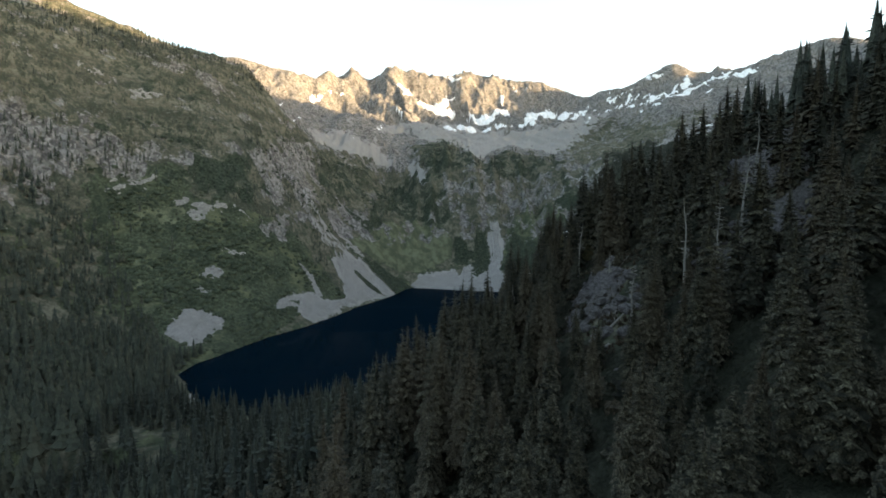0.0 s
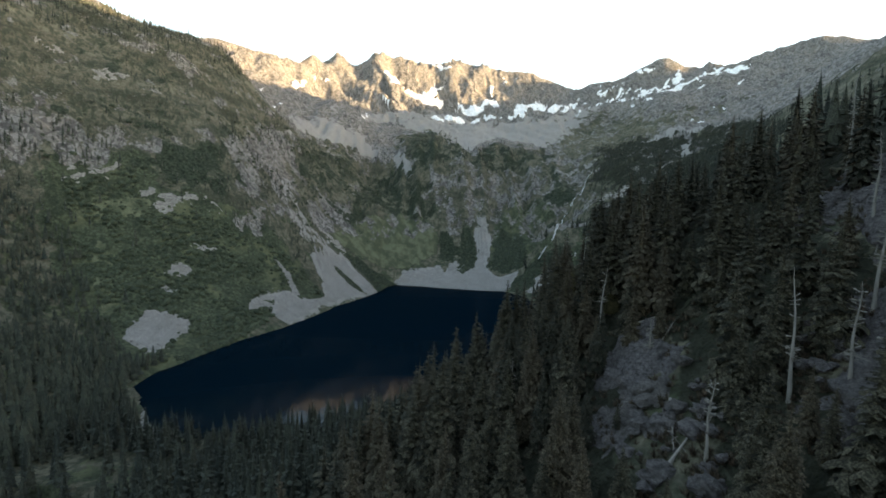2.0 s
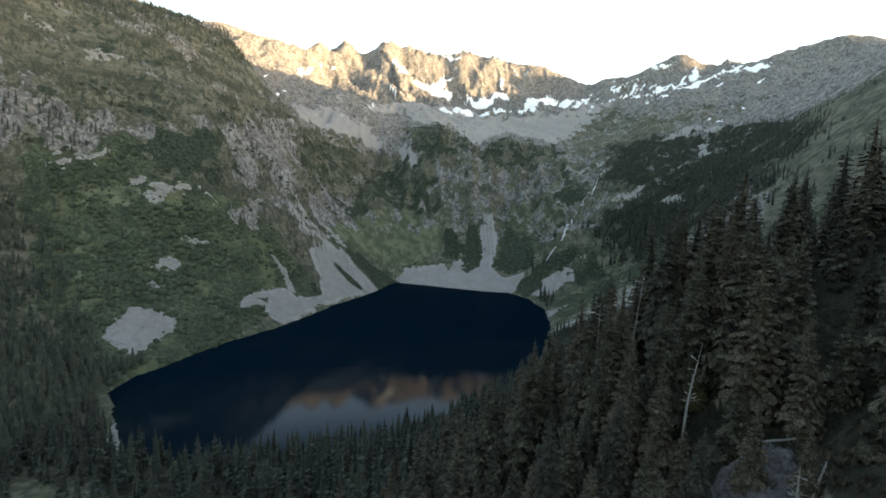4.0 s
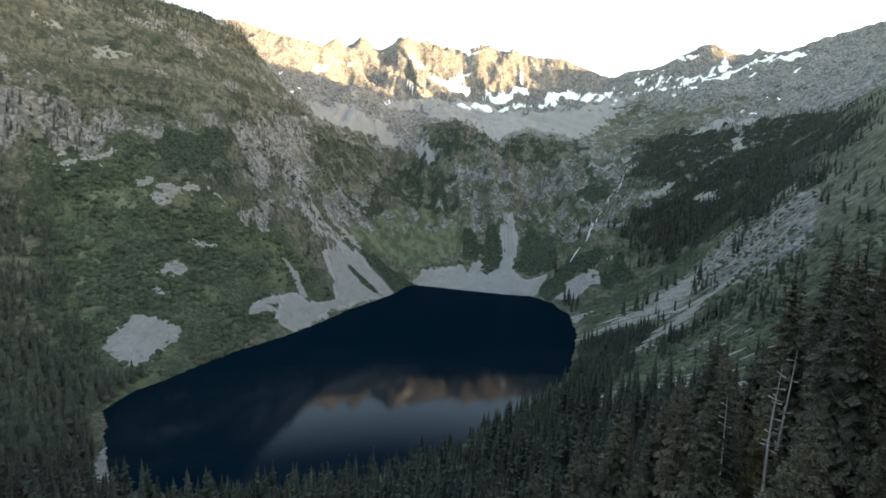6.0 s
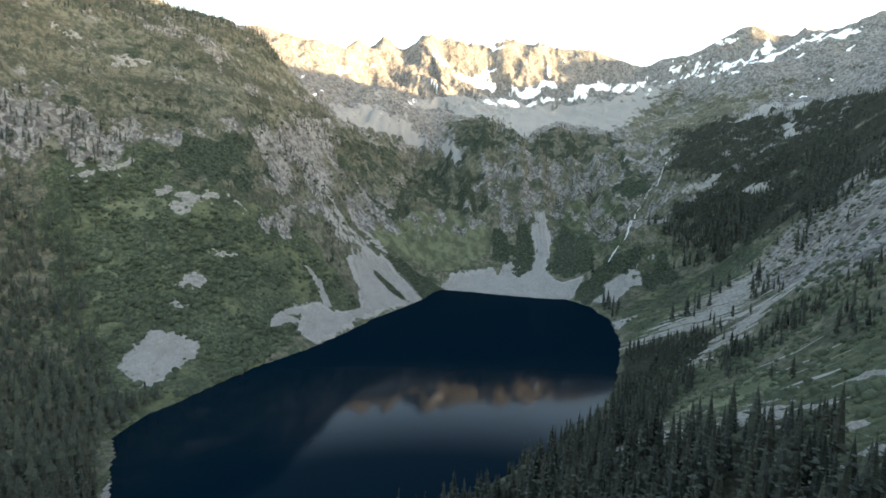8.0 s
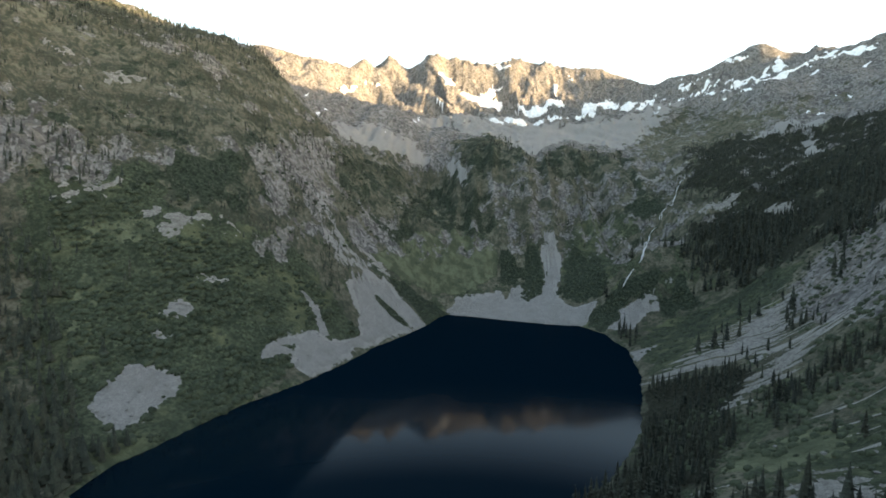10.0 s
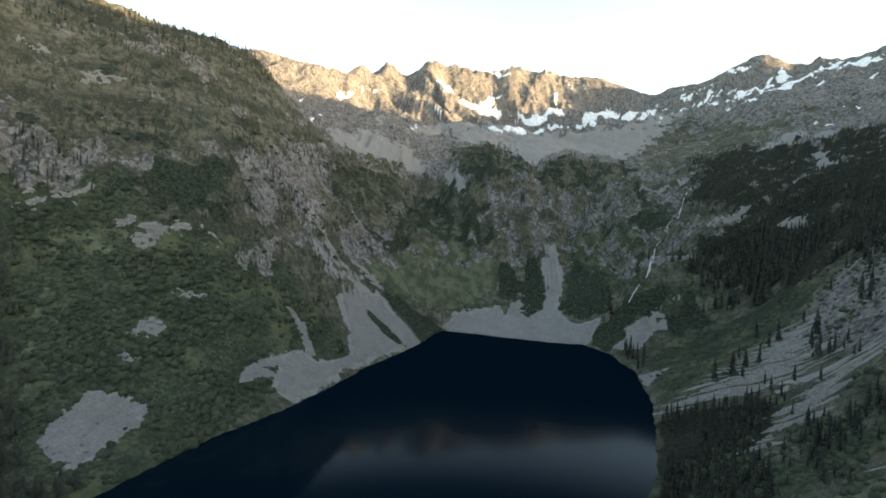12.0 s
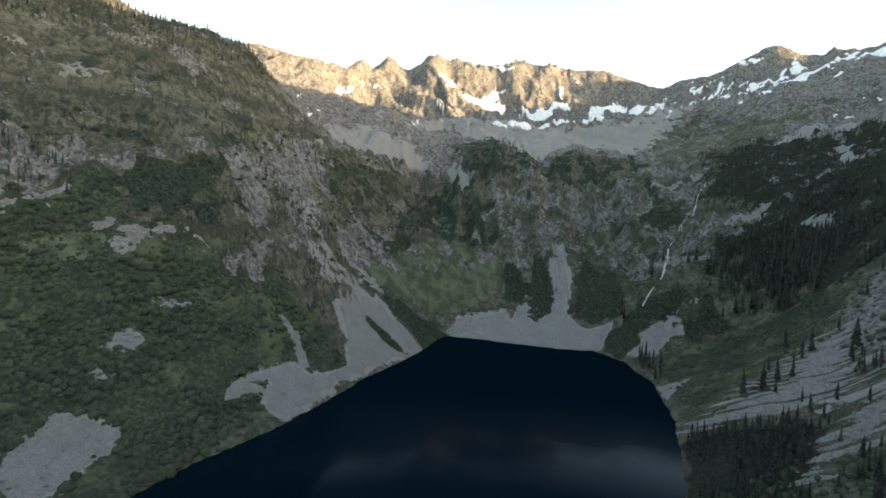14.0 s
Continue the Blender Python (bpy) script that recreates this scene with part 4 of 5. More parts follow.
# ---------------------------------------------------------------- patches that lie on the ground
def drape(name, outline, material, spacing, thick, rough, ragged, seed, label, category, group, streaks=0.0, along=(0.93, 0.37), grain=(90.0, 7.5), inset=0.0, fading=False, lumps=5.0):
    """A layer on the ground inside an outline, thinning out raggedly at its edge."""
    p = np.array(outline, float)
    lo, hi = p.min(0) - 8, p.max(0) + 8
    gx, gy = np.arange(lo[0], hi[0], spacing), np.arange(lo[1], hi[1], spacing)
    x, y = np.meshgrid(gx, gy)
    d = edge_distance(outline, x, y) + (fractal(x / 14, y / 14, 4, seed) - 0.5) * ragged * 2 + (fractal(x / 3.5, y / 3.5, 2, seed + 9) - 0.5) * ragged * 0.7
    d = d - inset
    ground = height(x, y)
    if streaks:
        u, v = along[0] * x + along[1] * y, -along[1] * x + along[0] * y
        reach = smooth(8, 75, ground) if fading else 1.0
        d = d + ((fractal(u / grain[0], v / grain[1], 3, seed + 3) - 0.5) * 2 * streaks - (0.42 if fading else 0.22) * streaks) * reach
    for lobe in LOBES:
        if abs(np.mean(lobe, 0) - p.mean(0)).max() < 220:
            d = np.minimum(d, -edge_distance(lobe, x, y) - 26 * (fractal(x / 17, y / 17, 3, 640) - 0.5) - 1.0 + (fractal(x / 6, y / 6, 2, seed) - 0.5) * 6)
    lift = np.clip(d / 5.0, -1, 1) * thick + rough * (0.65 * ridged(x / lumps, y / lumps, 3, seed + 5) + 0.35 * ridged(2.6 * x / lumps, 2.6 * y / lumps, 3, seed + 6) - 0.6) * smooth(0, 3, d)
    z = ground + lift
    quads = grid_quads(len(gx), len(gy))
    keep = (d.ravel()[quads] > -2.5).any(1)
    quads = quads[keep]
    used, faces = np.unique(quads, return_inverse=True)
    v = np.c_[x.ravel(), y.ravel(), z.ravel()][used]
    me = array_mesh(name, v, faces.reshape(-1, 4), material)
    return tagged(new(name, me), label, category, group)


def stone_kinds(material):
    """A few angular boulder shapes that all loose stones share."""
    kinds = []
    for k in range(4):
        rng = random.Random(500 + k)
        bm = bmesh.new()
        bmesh.ops.create_icosphere(bm, subdivisions=1, radius=1)
        for v in bm.verts:
            v.co *= rng.uniform(0.65, 1.2)
            v.co.z *= 0.75
        me = bpy.data.meshes.new("boulder")
        bm.to_mesh(me)
        bm.free()
        me.materials.append(material)
        kinds.append(me)
    return kinds


STONES = stone_kinds(SCREE_STONE)
CRAG_BLOCKS = stone_kinds(CRAG_STONE)


def strew(fan, outline, seed, count, kinds=STONES, largest=1.5, rim=2.5):
    """Single boulders lying on a scree fan, larger ones near its head."""
    rng = random.Random(seed)
    p = np.array(outline, float)
    placed = 0
    while placed < count:
        x, y = rng.uniform(p[:, 0].min(), p[:, 0].max()), rng.uniform(p[:, 1].min(), p[:, 1].max())
        spot = np.array([x]), np.array([y])
        if edge_distance(outline, *spot)[0] < rim or any(inside(lobe, *spot)[0] for lobe in LOBES):
            continue
        z = float(height(*spot)[0])
        s = 0.5 + largest * rng.random() ** 2.5
        ob = part("boulder", kinds[rng.randrange(len(kinds))], fan)
        ob.matrix_basis = pose(x, y, z + 0.75, rng.uniform(-20, 20), rng.uniform(-20, 20), rng.uniform(0, 360)) @ Matrix.Diagonal((s * 1.2, s, s, 1))
        placed += 1


DOWN_HEAD, DOWN_CHUTE, DOWN_EAST = (0.05, -1.0), (0.45, -0.89), (-0.85, -0.53)
for n, (outline, fall, words) in enumerate((
        (SCREE_WEST_PATCH, None, "broad pale grey boulder field in the green meadow"),
        (SCREE_WEST_SPOT, None, "small pale boulder patch among green bushes"),
        (SCREE_WEST_CRUMB, None, "tiny heap of pale stones in the bushes"),
        (BEACH, None, "narrow pale gravel beach at the lake's edge"),
        (SHORE_ROCKS, None, "pale stones at the foot of the grassy slope"),
        (SCREE_STRIP, None, "narrow strip of pale stones beside the bushes"),
        (SCREE_CHUTE, DOWN_CHUTE, "long grey scree chute running down to the lake"),
        (CHUTE_SIDE, None, "thin scree strip between green bushes"),
        (SCREE_HEAD, DOWN_HEAD, "wide grey scree fan at the head of the lake"),
        (SCREE_EAST_FAN, DOWN_EAST, "branching grey scree fan above the lake shore"))):
    fan = drape("scree_fan", outline, SCREE_STONE, 2.0, 0.8, 0.45, 6.5 if len(outline) > 6 else 2.5, 100 + n, words, "scree", "scree fans round the lake", 26.0 if fall else 0.0, fall or (1, 0), (75.0, 6.0), 2.5 if fall else 0.0, True)
    strew(fan, outline, 150 + n, min(60, 4 * len(outline)))
for n, outline in enumerate((SLAB_EAST, SLAB_EAST_LOWER, SLAB_NEAR, SLAB_TARN)):
    drape("rock_slab", outline, SLAB_STONE, 1.5, 1.1, 1.3, 6.0, 140 + n, "pale layered rock slab on the grassy slope", "rock slab", "rock slabs on the slope", 26.0, (0.87, -0.49), (120.0, 4.5))
for n, outline in enumerate((BENCH_A, BENCH_B, BENCH_C, LEDGE_WEST, LEDGE_WEST_B, LEDGE_WEST_C, LEDGE_WEST_D, LEDGE_WEST_E, LEDGE_WEST_F, LEDGE_WEST_G, CHUTE_LINE)):
    drape("rock_ledge", outline, SLAB_STONE, 1.3, 0.8, 2.4, 3.0, 170 + n, "bare pale rock ledge among dark shrubs", "rock ledge", "bare ledges on the walls", 3.0 if n < 3 else 12.0, (0.64, 0.77), (13.0, 4.5))
for n, outline in enumerate((SLAB_STEP_A, SLAB_STEP_B, SLAB_STEP_C, SLAB_STEP_D)):
    drape("rock_slab", outline, SLAB_STONE, 0.9, 0.8, 1.0, 2.5, 160 + n, "small pale rock slab in the bushy meadow", "rock slab", "rock slabs on the slope", 4.0, (0.93, 0.37), (30.0, 4.0))
for n, outline in enumerate((OUTCROP_A, OUTCROP_B, OUTCROP_C)):
    rock = drape("rock_outcrop", outline, CRAG_STONE, 0.4, 2.2, 4.2, 11.0, 180 + n, "broken grey rock outcrop in a forest clearing", "rock outcrop", "outcrops in the forest", lumps=2.7)
    strew(rock, outline, 190 + n, 90, CRAG_BLOCKS, 1.5, -1.5)
def thin_streaks():
    """Outlines of the small snow streaks strewn over the upper basin."""
    rng = random.Random(31)
    p = np.array(SNOWFIELD, float)
    found = []
    while len(found) < 24:
        x, y = rng.uniform(p[:, 0].min(), p[:, 0].max()), rng.uniform(p[:, 1].min(), p[:, 1].max())
        if not inside(SNOWFIELD, np.array([x]), np.array([y]))[0]:
            continue
        length, wide, turn = rng.uniform(8, 26), rng.uniform(3.5, 7), rng.uniform(0.3, 1.0)
        ring = []
        for k in range(9):
            a = 6.2832 * k / 9
            u, v = length * math.cos(a) * rng.uniform(0.7, 1.2), wide * math.sin(a) * rng.uniform(0.6, 1.3)
            ring.append((x + u * math.cos(turn) - v * math.sin(turn), y + u * math.sin(turn) + v * math.cos(turn)))
        found.append(ring)
    return found


for n, outline in enumerate(SNOW + thin_streaks()):
    drape("snow_patch", outline, SNOW_SURFACE, 2.5, 3.0, 1.2, 2.5, 200 + n, "old white snow patch on grey mountain rock", "snow patch", "snow patches below the crest", inset=1.8 if n < len(SNOW) else 0.0)


# ---------------------------------------------------------------- waterfalls
def make_waterfall(line, width, label):
    """White water down a line: ragged strands, each a ribbon with a rounded section, broken where rock shows."""
    fall = tagged(new("waterfall"), label, "waterfall", "cascades on the headwall")
    p = np.array(line, float)
    s = np.r_[0, np.cumsum(np.hypot(*np.diff(p, axis=0).T))]
    for strand in range(3):
        t = np.arange(0, s[-1], 2.5)
        wob = (fractal(t / 9 + strand * 31, t * 0 + strand, 3, 300) - 0.5) * 7.0 + (strand - 1) * 1.2
        x, y = np.interp(t, s, p[:, 0]) + wob, np.interp(t, s, p[:, 1]) + wob * 0.4
        z = height(x, y)
        w = width * (0.25 + 0.9 * fractal(t / 6, t * 0 + 3 + strand, 2, 310))
        wet = fractal(t / 11 + 7 * strand, t * 0 + 9 + strand, 3, 320) > 0.4
        k = 0
        while k < len(t):
            n = k
            while n < len(t) and wet[n]:
                n += 1
            if n - k >= 3:
                verts, faces = [], []
                for a, b, c, h in zip(x[k:n], y[k:n], z[k:n], w[k:n]):
                    verts += [(a - h, b, c + 0.1), (a - h * 0.4, b - 0.5, c + 1.3), (a + h * 0.4, b - 0.5, c + 1.3), (a + h, b, c + 0.1)]
                for q in range(0, 4 * (n - k - 1), 4):
                    faces += [(q + j, q + j + 1, q + j + 5, q + j + 4) for j in range(3)]
                me = bpy.data.meshes.new("strand")
                me.from_pydata(verts, [], faces)
                me.materials.append(WHITE_WATER)
                part("strand", me, fall)
            k = max(n, k + 1)
    return fall


make_waterfall([(422, 1244), (405, 1230), (389, 1203), (377, 1181), (369, 1166), (357, 1168), (348, 1164), (342, 1152)], 0.8, "thin white cascade over the dark rock steps")
make_waterfall([(335, 1152), (322, 1148), (284, 1049), (276, 1035), (271, 1024), (261, 1019), (251, 1014), (243, 1009), (232, 999)], 1.05, "white braided cascade falling towards the lake")


# ---------------------------------------------------------------- conifers
# twigs along each side of a bough, by the crown's detail
TWIGS = {2: 3, 3: 6, 4: 9}


def crown_mesh(rng, h, girth, whorls, per, detail):
    """Drooping boughs in whorls round a dark core, as corners and triangles; detail: 2 near, 1 middle, 0 far."""
    v, f = [], []

    def add(points, tris):
        n = len(v)
        v.extend(points)
        f.extend([(a + n, b + n, c + n) for a, b, c in tris])

    bare = h * rng.uniform(0.06, 0.16)
    a_seed = rng.uniform(0, 6.28)
    if detail == 0:
        for k in range(whorls):
            u = k / whorls
            z0 = bare + (h - bare) * u
            z1 = min(h, z0 + (h - bare) * (1.55 / whorls))
            r = girth * (1 - u) ** 0.8 * rng.uniform(0.85, 1.15)
            ring = []
            for j in range(per):
                a = 2 * math.pi * (j + rng.uniform(-0.3, 0.3)) / per
                q = r * rng.uniform(0.7, 1.2)
                ring.append((q * math.cos(a), q * math.sin(a), z0 - rng.uniform(0, 0.05) * h))
            add([(0, 0, z1)] + ring, [(0, 1 + j, 1 + (j + 1) % per) for j in range(per)])
        return np.array(v), np.array(f)
    n = 7 if detail >= 2 else 6
    core = 0.48 if detail >= 2 else 0.62
    ring = [(girth * core * math.cos(6.2832 * j / n), girth * core * math.sin(6.2832 * j / n), bare + 0.05 * h) for j in range(n)]
    add([(0, 0, h * 0.97)] + ring, [(0, 1 + j, 1 + (j + 1) % n) for j in range(n)])
    for k in range(whorls):
        u = (k + rng.uniform(-0.3, 0.3)) / whorls
        u = min(max(u, 0.0), 0.985)
        full = girth * min(1.0, 1.35 * (1 - u)) ** 0.9 * (0.75 + 0.25 * min(1, u * 6)) * (0.86 + 0.24 * math.sin(9 * u + a_seed) ** 2)
        a0 = rng.uniform(0, 6.28)
        for j in range(per if u < 0.85 else max(3, per - 2)):
            if rng.random() < 0.13:
                continue
            a = a0 + 6.2832 * (j + rng.uniform(-0.28, 0.28)) / per
            z = bare + (h - bare) * min(0.99, max(0.0, u + rng.uniform(-0.55, 0.55) / whorls))
            length = full * rng.uniform(0.72, 1.14) + 0.25
            droop = length * (rng.uniform(0.3, 0.6) * (1 - u) - 0.1 * u)
            ca, sa = math.cos(a), math.sin(a)

            def at(s, side, low):
                r = s * length
                return (r * ca - side * sa, r * sa + side * ca, z - droop * s * s * 1.1 - low)

            if detail == 1:
                w = length * 0.34
                add([at(0.05, 0, 0), at(0.5, -w, 0.25 * w), at(0.5, w, 0.25 * w), at(1.0, 0, 0.1 * w), at(0.62, 0, -0.12 * w)],
                    [(0, 1, 4), (0, 4, 2), (4, 1, 3), (4, 3, 2)])
            else:
                segs = TWIGS[detail]
                pts, tris = [at(0.06 + 0.94 * q / segs, 0, rng.uniform(-0.04, 0.04) * length) for q in range(segs + 1)], []
                for side in (-1, 1):
                    last = None
                    for seg in range(segs):
                        s = (seg + rng.uniform(0.85, 1.35)) / segs
                        w = length * 0.33 * math.sin(math.pi * (0.14 + 0.74 * s / 1.2)) ** 0.8 * rng.uniform(0.6, 1.25)
                        pts.append(at(min(s, 1.08), side * w, w * rng.uniform(0.25, 0.8)))
                        tip = len(pts) - 1
                        tris.append((seg, seg + 1, tip) if side > 0 else (seg + 1, seg, tip))
                        if last is not None and rng.random() < (0.55 if detail < 4 else 0.3):
                            tris.append((seg, tip, last) if side > 0 else (tip, seg, last))
                        last = tip
                add(pts, tris)
    add([(-0.12, 0, h * 0.9), (0.12, 0, h * 0.9), (0, 0.12, h * 0.9), (0, 0, h * 1.03)], [(0, 1, 3), (1, 2, 3), (2, 0, 3)])
    return np.array(v), np.array(f)


def trunk_mesh(h, r, sides=7, lean=0.0, rings=5, top=0.08):
    """A tapered, slightly crooked trunk as corners and triangles."""
    v, f = [], []
    for k in range(rings):
        u = k / (rings - 1)
        q = r * ((1 - u) * (1 + 0.35 * (1 - u) ** 6) + top * u)
        ox = lean * h * u * u + 0.15 * r * math.sin(5 * u)
        for j in range(sides):
            a = 6.2832 * j / sides
            v.append((ox + q * math.cos(a), 0.12 * r * math.cos(4 * u) + q * math.sin(a), -0.8 + (h + 0.8) * u))
    for k in range(rings - 1):
        for j in range(sides):
            a, b = k * sides + j, k * sides + (j + 1) % sides
            f += [(a, b, b + sides), (a, b + sides, a + sides)]
    return np.array(v), np.array(f)


def tree_sites():
    """Places, heights and kinds of the conifers, from the woods' outlines and the open slopes."""
    rng = np.random.default_rng(5)
    pitch = 6.3
    gx, gy = np.arange(-720, 800, pitch), np.arange(-40, 1560, pitch)
    x, y = np.meshgrid(gx, gy)
    x, y = (x + rng.uniform(-0.46, 0.46, x.shape) * pitch).ravel(), (y + rng.uniform(-0.46, 0.46, y.shape) * pitch).ravel()
    z = height(x, y)
    b = base_height(x, y)
    glade = fractal(x / 42, y / 42, 3, 500)
    dens = np.zeros(len(x))
    fringe = edge_distance(WOODS_WEST, x, y) + 4 + (fractal(x / 55, y / 55, 3, 520) - 0.5) * 110
    dens = np.maximum(dens, 0.66 * smooth(-55, 15, fringe) * smooth(0.22, 0.44, glade))
    dens = np.maximum(dens, np.where((x > 10) & (y < 210), 1.0, 0.85) * cover([WOODS_RIB], x, y, 4) * smooth(0.12, 0.36, glade))
    dens = np.maximum(dens, 1.0 * cover([WOODS_SHORE, WOODS_ROW, WOODS_KNOT], x, y, 4) * smooth(0.15, 0.4, glade))
    dens = np.maximum(dens, 0.9 * cover([WOODS_EAST_UP, WOODS_EAST_MID, WOODS_EAST_FACE, WOODS_EAST_HIGH], x, y, 18, 45) * smooth(0.26, 0.48, glade))
    dens = np.maximum(dens, 0.42 * cover([WOODS_SPUR], x, y, 20) * smooth(0.38, 0.6, glade))
    dens = np.maximum(dens, 0.4 * cover([LIP_WEST, LIP_MIDDLE], x, y, 16, 40) * smooth(0.3, 0.6, glade))
    dens = np.maximum(dens, 0.35 * cover([SHRUB_SPUR, SHRUB_HEAD], x, y, 14, 40) * smooth(0.35, 0.6, glade))
    dens = np.maximum(dens, 0.8 * cover([WOODS_CLUMP_A, WOODS_CLUMP_B, WOODS_CLUMP_C, WOODS_CLUMP_D], x, y, 6))
    west = (x < -200) & (y > 560) & (y < 1220) & (b > 90)
    dens = np.maximum(dens, np.where(west, 0.42 * smooth(0.42, 0.66, glade) + 0.04, 0))
    dens = np.maximum(dens, 0.5 * cover(THICKETS, x, y, 16, 40) * smooth(0.3, 0.55, glade))
    crest = west & (b > 440) & (b < 640)
    dens = np.maximum(dens, np.where(crest, 0.42, 0))
    dens = np.maximum(dens, 0.5 * cover([WOODS_SPUR_EDGE], x, y, 12) * smooth(0.3, 0.5, glade))
    dens = np.maximum(dens, 0.5 * cover([WOODS_OPEN], x, y, 8, 10) * smooth(0.35, 0.55, glade))
    near_east = (x > 140) & (x < 420) & (y > 250) & (y < 560)
    dens = np.maximum(dens, np.where(near_east, 0.16 * smooth(0.42, 0.6, glade) + 0.012, 0))
    east = (x > 200) & (y > 420) & (y < 1300) & (b < 400)
    dens = np.maximum(dens, np.where(east, 0.16 * smooth(0.45, 0.65, glade), 0))
    head = (y > 1060) & (np.abs(x) < 330) & (b > 110) & (b < 345)
    dens = np.maximum(dens, np.where(head, 0.15 * smooth(0.42, 0.62, glade), 0))
    dens *= 1 - np.maximum(cover(SCREE, x, y, 4), np.maximum(0.9 * cover(SLABS + CRAGS[:3], x, y, 4), 0.7 * cover(CRAGS[3:], x, y, 3)) * (1 - 0.35 * smooth(0.45, 0.6, glade)))
    dens *= 1 - 0.93 * cover([MEADOW_WEST, MEADOW_HEAD, MEADOW_EAST, MEADOW_FALL, GREEN_STRIP] + LOBES, x, y, 6)
    dens *= 1 - 0.6 * cover([MEADOW_NEAR], x, y, 6)
    dens = np.maximum(dens, np.where((x > 18) & (x < 120) & (y > 118) & (y < 235), 0.8, 0) * (1 - cover(CRAGS, x, y, 3)))
    dens = np.maximum(dens, 0.92 * cover([WOODS_CORNER], x, y, 3))
    lower = cover([WOODS_LOWER], x, y, 4)
    lane = x / np.maximum(y, 1)
    dens *= np.where((lane > 0.27) & (lane < 0.42) & (y > 84) & (y < 124), 0.3, 1.0)
    dens *= 1 - 0.9 * cover([MEADOW_STEPS, OPEN_SLOPE, GRASS_SHELF], x, y, 5)
    for cx, cy, r in ((39, 162, 4.0), (37, 158, 4.0), (33, 165, 5.0), (47, 171, 2.5), (41, 173, 4.0), (43, 168, 4.5), (34, 143.5, 3.5), (41, 139, 2.5)):
        dens *= np.hypot(x - cx, y - cy) > r
    dens = np.maximum(dens, 0.95 * lower)
    keep = (rng.random(len(x)) < dens) & (edge_distance(SHORE, x, y) < -5)
    x, y, z, b = x[keep], y[keep], z[keep], b[keep]
    tall = np.interp(b, [0, 100, 180, 300, 400], [22, 27, 20, 12, 8])
    tall = np.where(inside(WOODS_WEST, x, y), np.interp(y, [330, 560], [25, 16]), tall)
    tall = np.where((x > -190) & (y < 330) & (x < 330), 27, tall)
    tall = np.where((x < -200) & (y > 560), np.minimum(tall, 11), tall)
    tall = np.where(edge_distance(WOODS_WEST, x, y) > -60, np.where(x < -150, np.interp(y, [330, 560], [25, 16]), tall), tall)
    tall = np.where(inside(WOODS_SHORE, x, y) | inside(WOODS_ROW, x, y) | inside(WOODS_KNOT, x, y) | ((x > 130) & (y > 300) & (y < 700)), 14, tall)
    tall = np.where(inside(WOODS_LOWER, x, y), 20, tall)
    tall = np.where((y > 1050), np.minimum(tall, 11), tall)
    tall = np.where((x < -200) & (b > 440), 13, tall)
    lane = x / np.maximum(y, 1)
    tall = np.where((lane > 0.25) & (lane < 0.44) & (y > 30) & (y < 128), np.interp(y, [40, 85, 120], [17, 13, 8]), tall)
    tall = np.where((x > 26) & (y < 136), np.minimum(tall, np.interp(y, [40, 136], [17, 20])), tall)
    tall = np.where((x > 58) & (y < 176), np.minimum(tall, 19), tall)
    tall = tall * rng.uniform(0.5, 1.2, len(x))
    room = np.sqrt(x ** 2 + np.maximum(y - 275, 0) ** 2 + (161 + 0.11 * y - z - 0.8 * tall) ** 2)
    tall = np.where(room < 36, tall * 0.75, tall)
    keep = np.sqrt(x ** 2 + (161 + 0.11 * y - z - 0.8 * tall) ** 2) > 25
    return x[keep], y[keep], z[keep] - 0.3, tall[keep], rng


TX, TY, TZ, TH, TREE_RNG = tree_sites()
# how near the valley's middle line (x = 0, y from 0 to 275) each tree stands
NEARNESS = np.sqrt(TX ** 2 + np.maximum(TY - 275, 0) ** 2 + (165 + 0.1 * TY - TZ - 0.75 * TH) ** 2) + np.where(TY < 16, 300, 0) + np.where(TX < 0, 12, 0)
ORDER = np.argsort(NEARNESS)
SINGLE = ORDER[:300]
CLOSE = ORDER[300:580]
REST = ORDER[580:]
LOW = (TY[REST] < 560) & (TX[REST] > -240) & (TX[REST] < 330) & (TY[REST] > 20) & ~((TX[REST] < -120) & (TY[REST] < 230))
MIDDLE, FAR = REST[LOW], REST[~LOW]


def joined(name, ids, kinds, material, label):
    """Many trees in one mesh."""
    vs, fs, tones, n = [], [], [], 0
    for i in ids:
        v, f, hh = kinds[int(TREE_RNG.integers(len(kinds)))]
        a, s = TREE_RNG.uniform(0, 6.28), TH[i] / hh
        wide = s * TREE_RNG.uniform(0.85, 1.2)
        c, d = math.cos(a) * wide, math.sin(a) * wide
        w = np.empty_like(v)
        w[:, 0], w[:, 1], w[:, 2] = v[:, 0] * c - v[:, 1] * d + TX[i], v[:, 0] * d + v[:, 1] * c + TY[i], v[:, 2] * s + TZ[i]
        vs.append(w)
        fs.append(f + n)
        tones.append(np.full(len(v), TREE_RNG.random()))
        n += len(v)
    me = array_mesh(name, np.concatenate(vs), np.concatenate(fs), material, False)
    attribute(me, "tone", np.concatenate(tones))
    return tagged(new(name, me), label, "forest", kind="stuff")


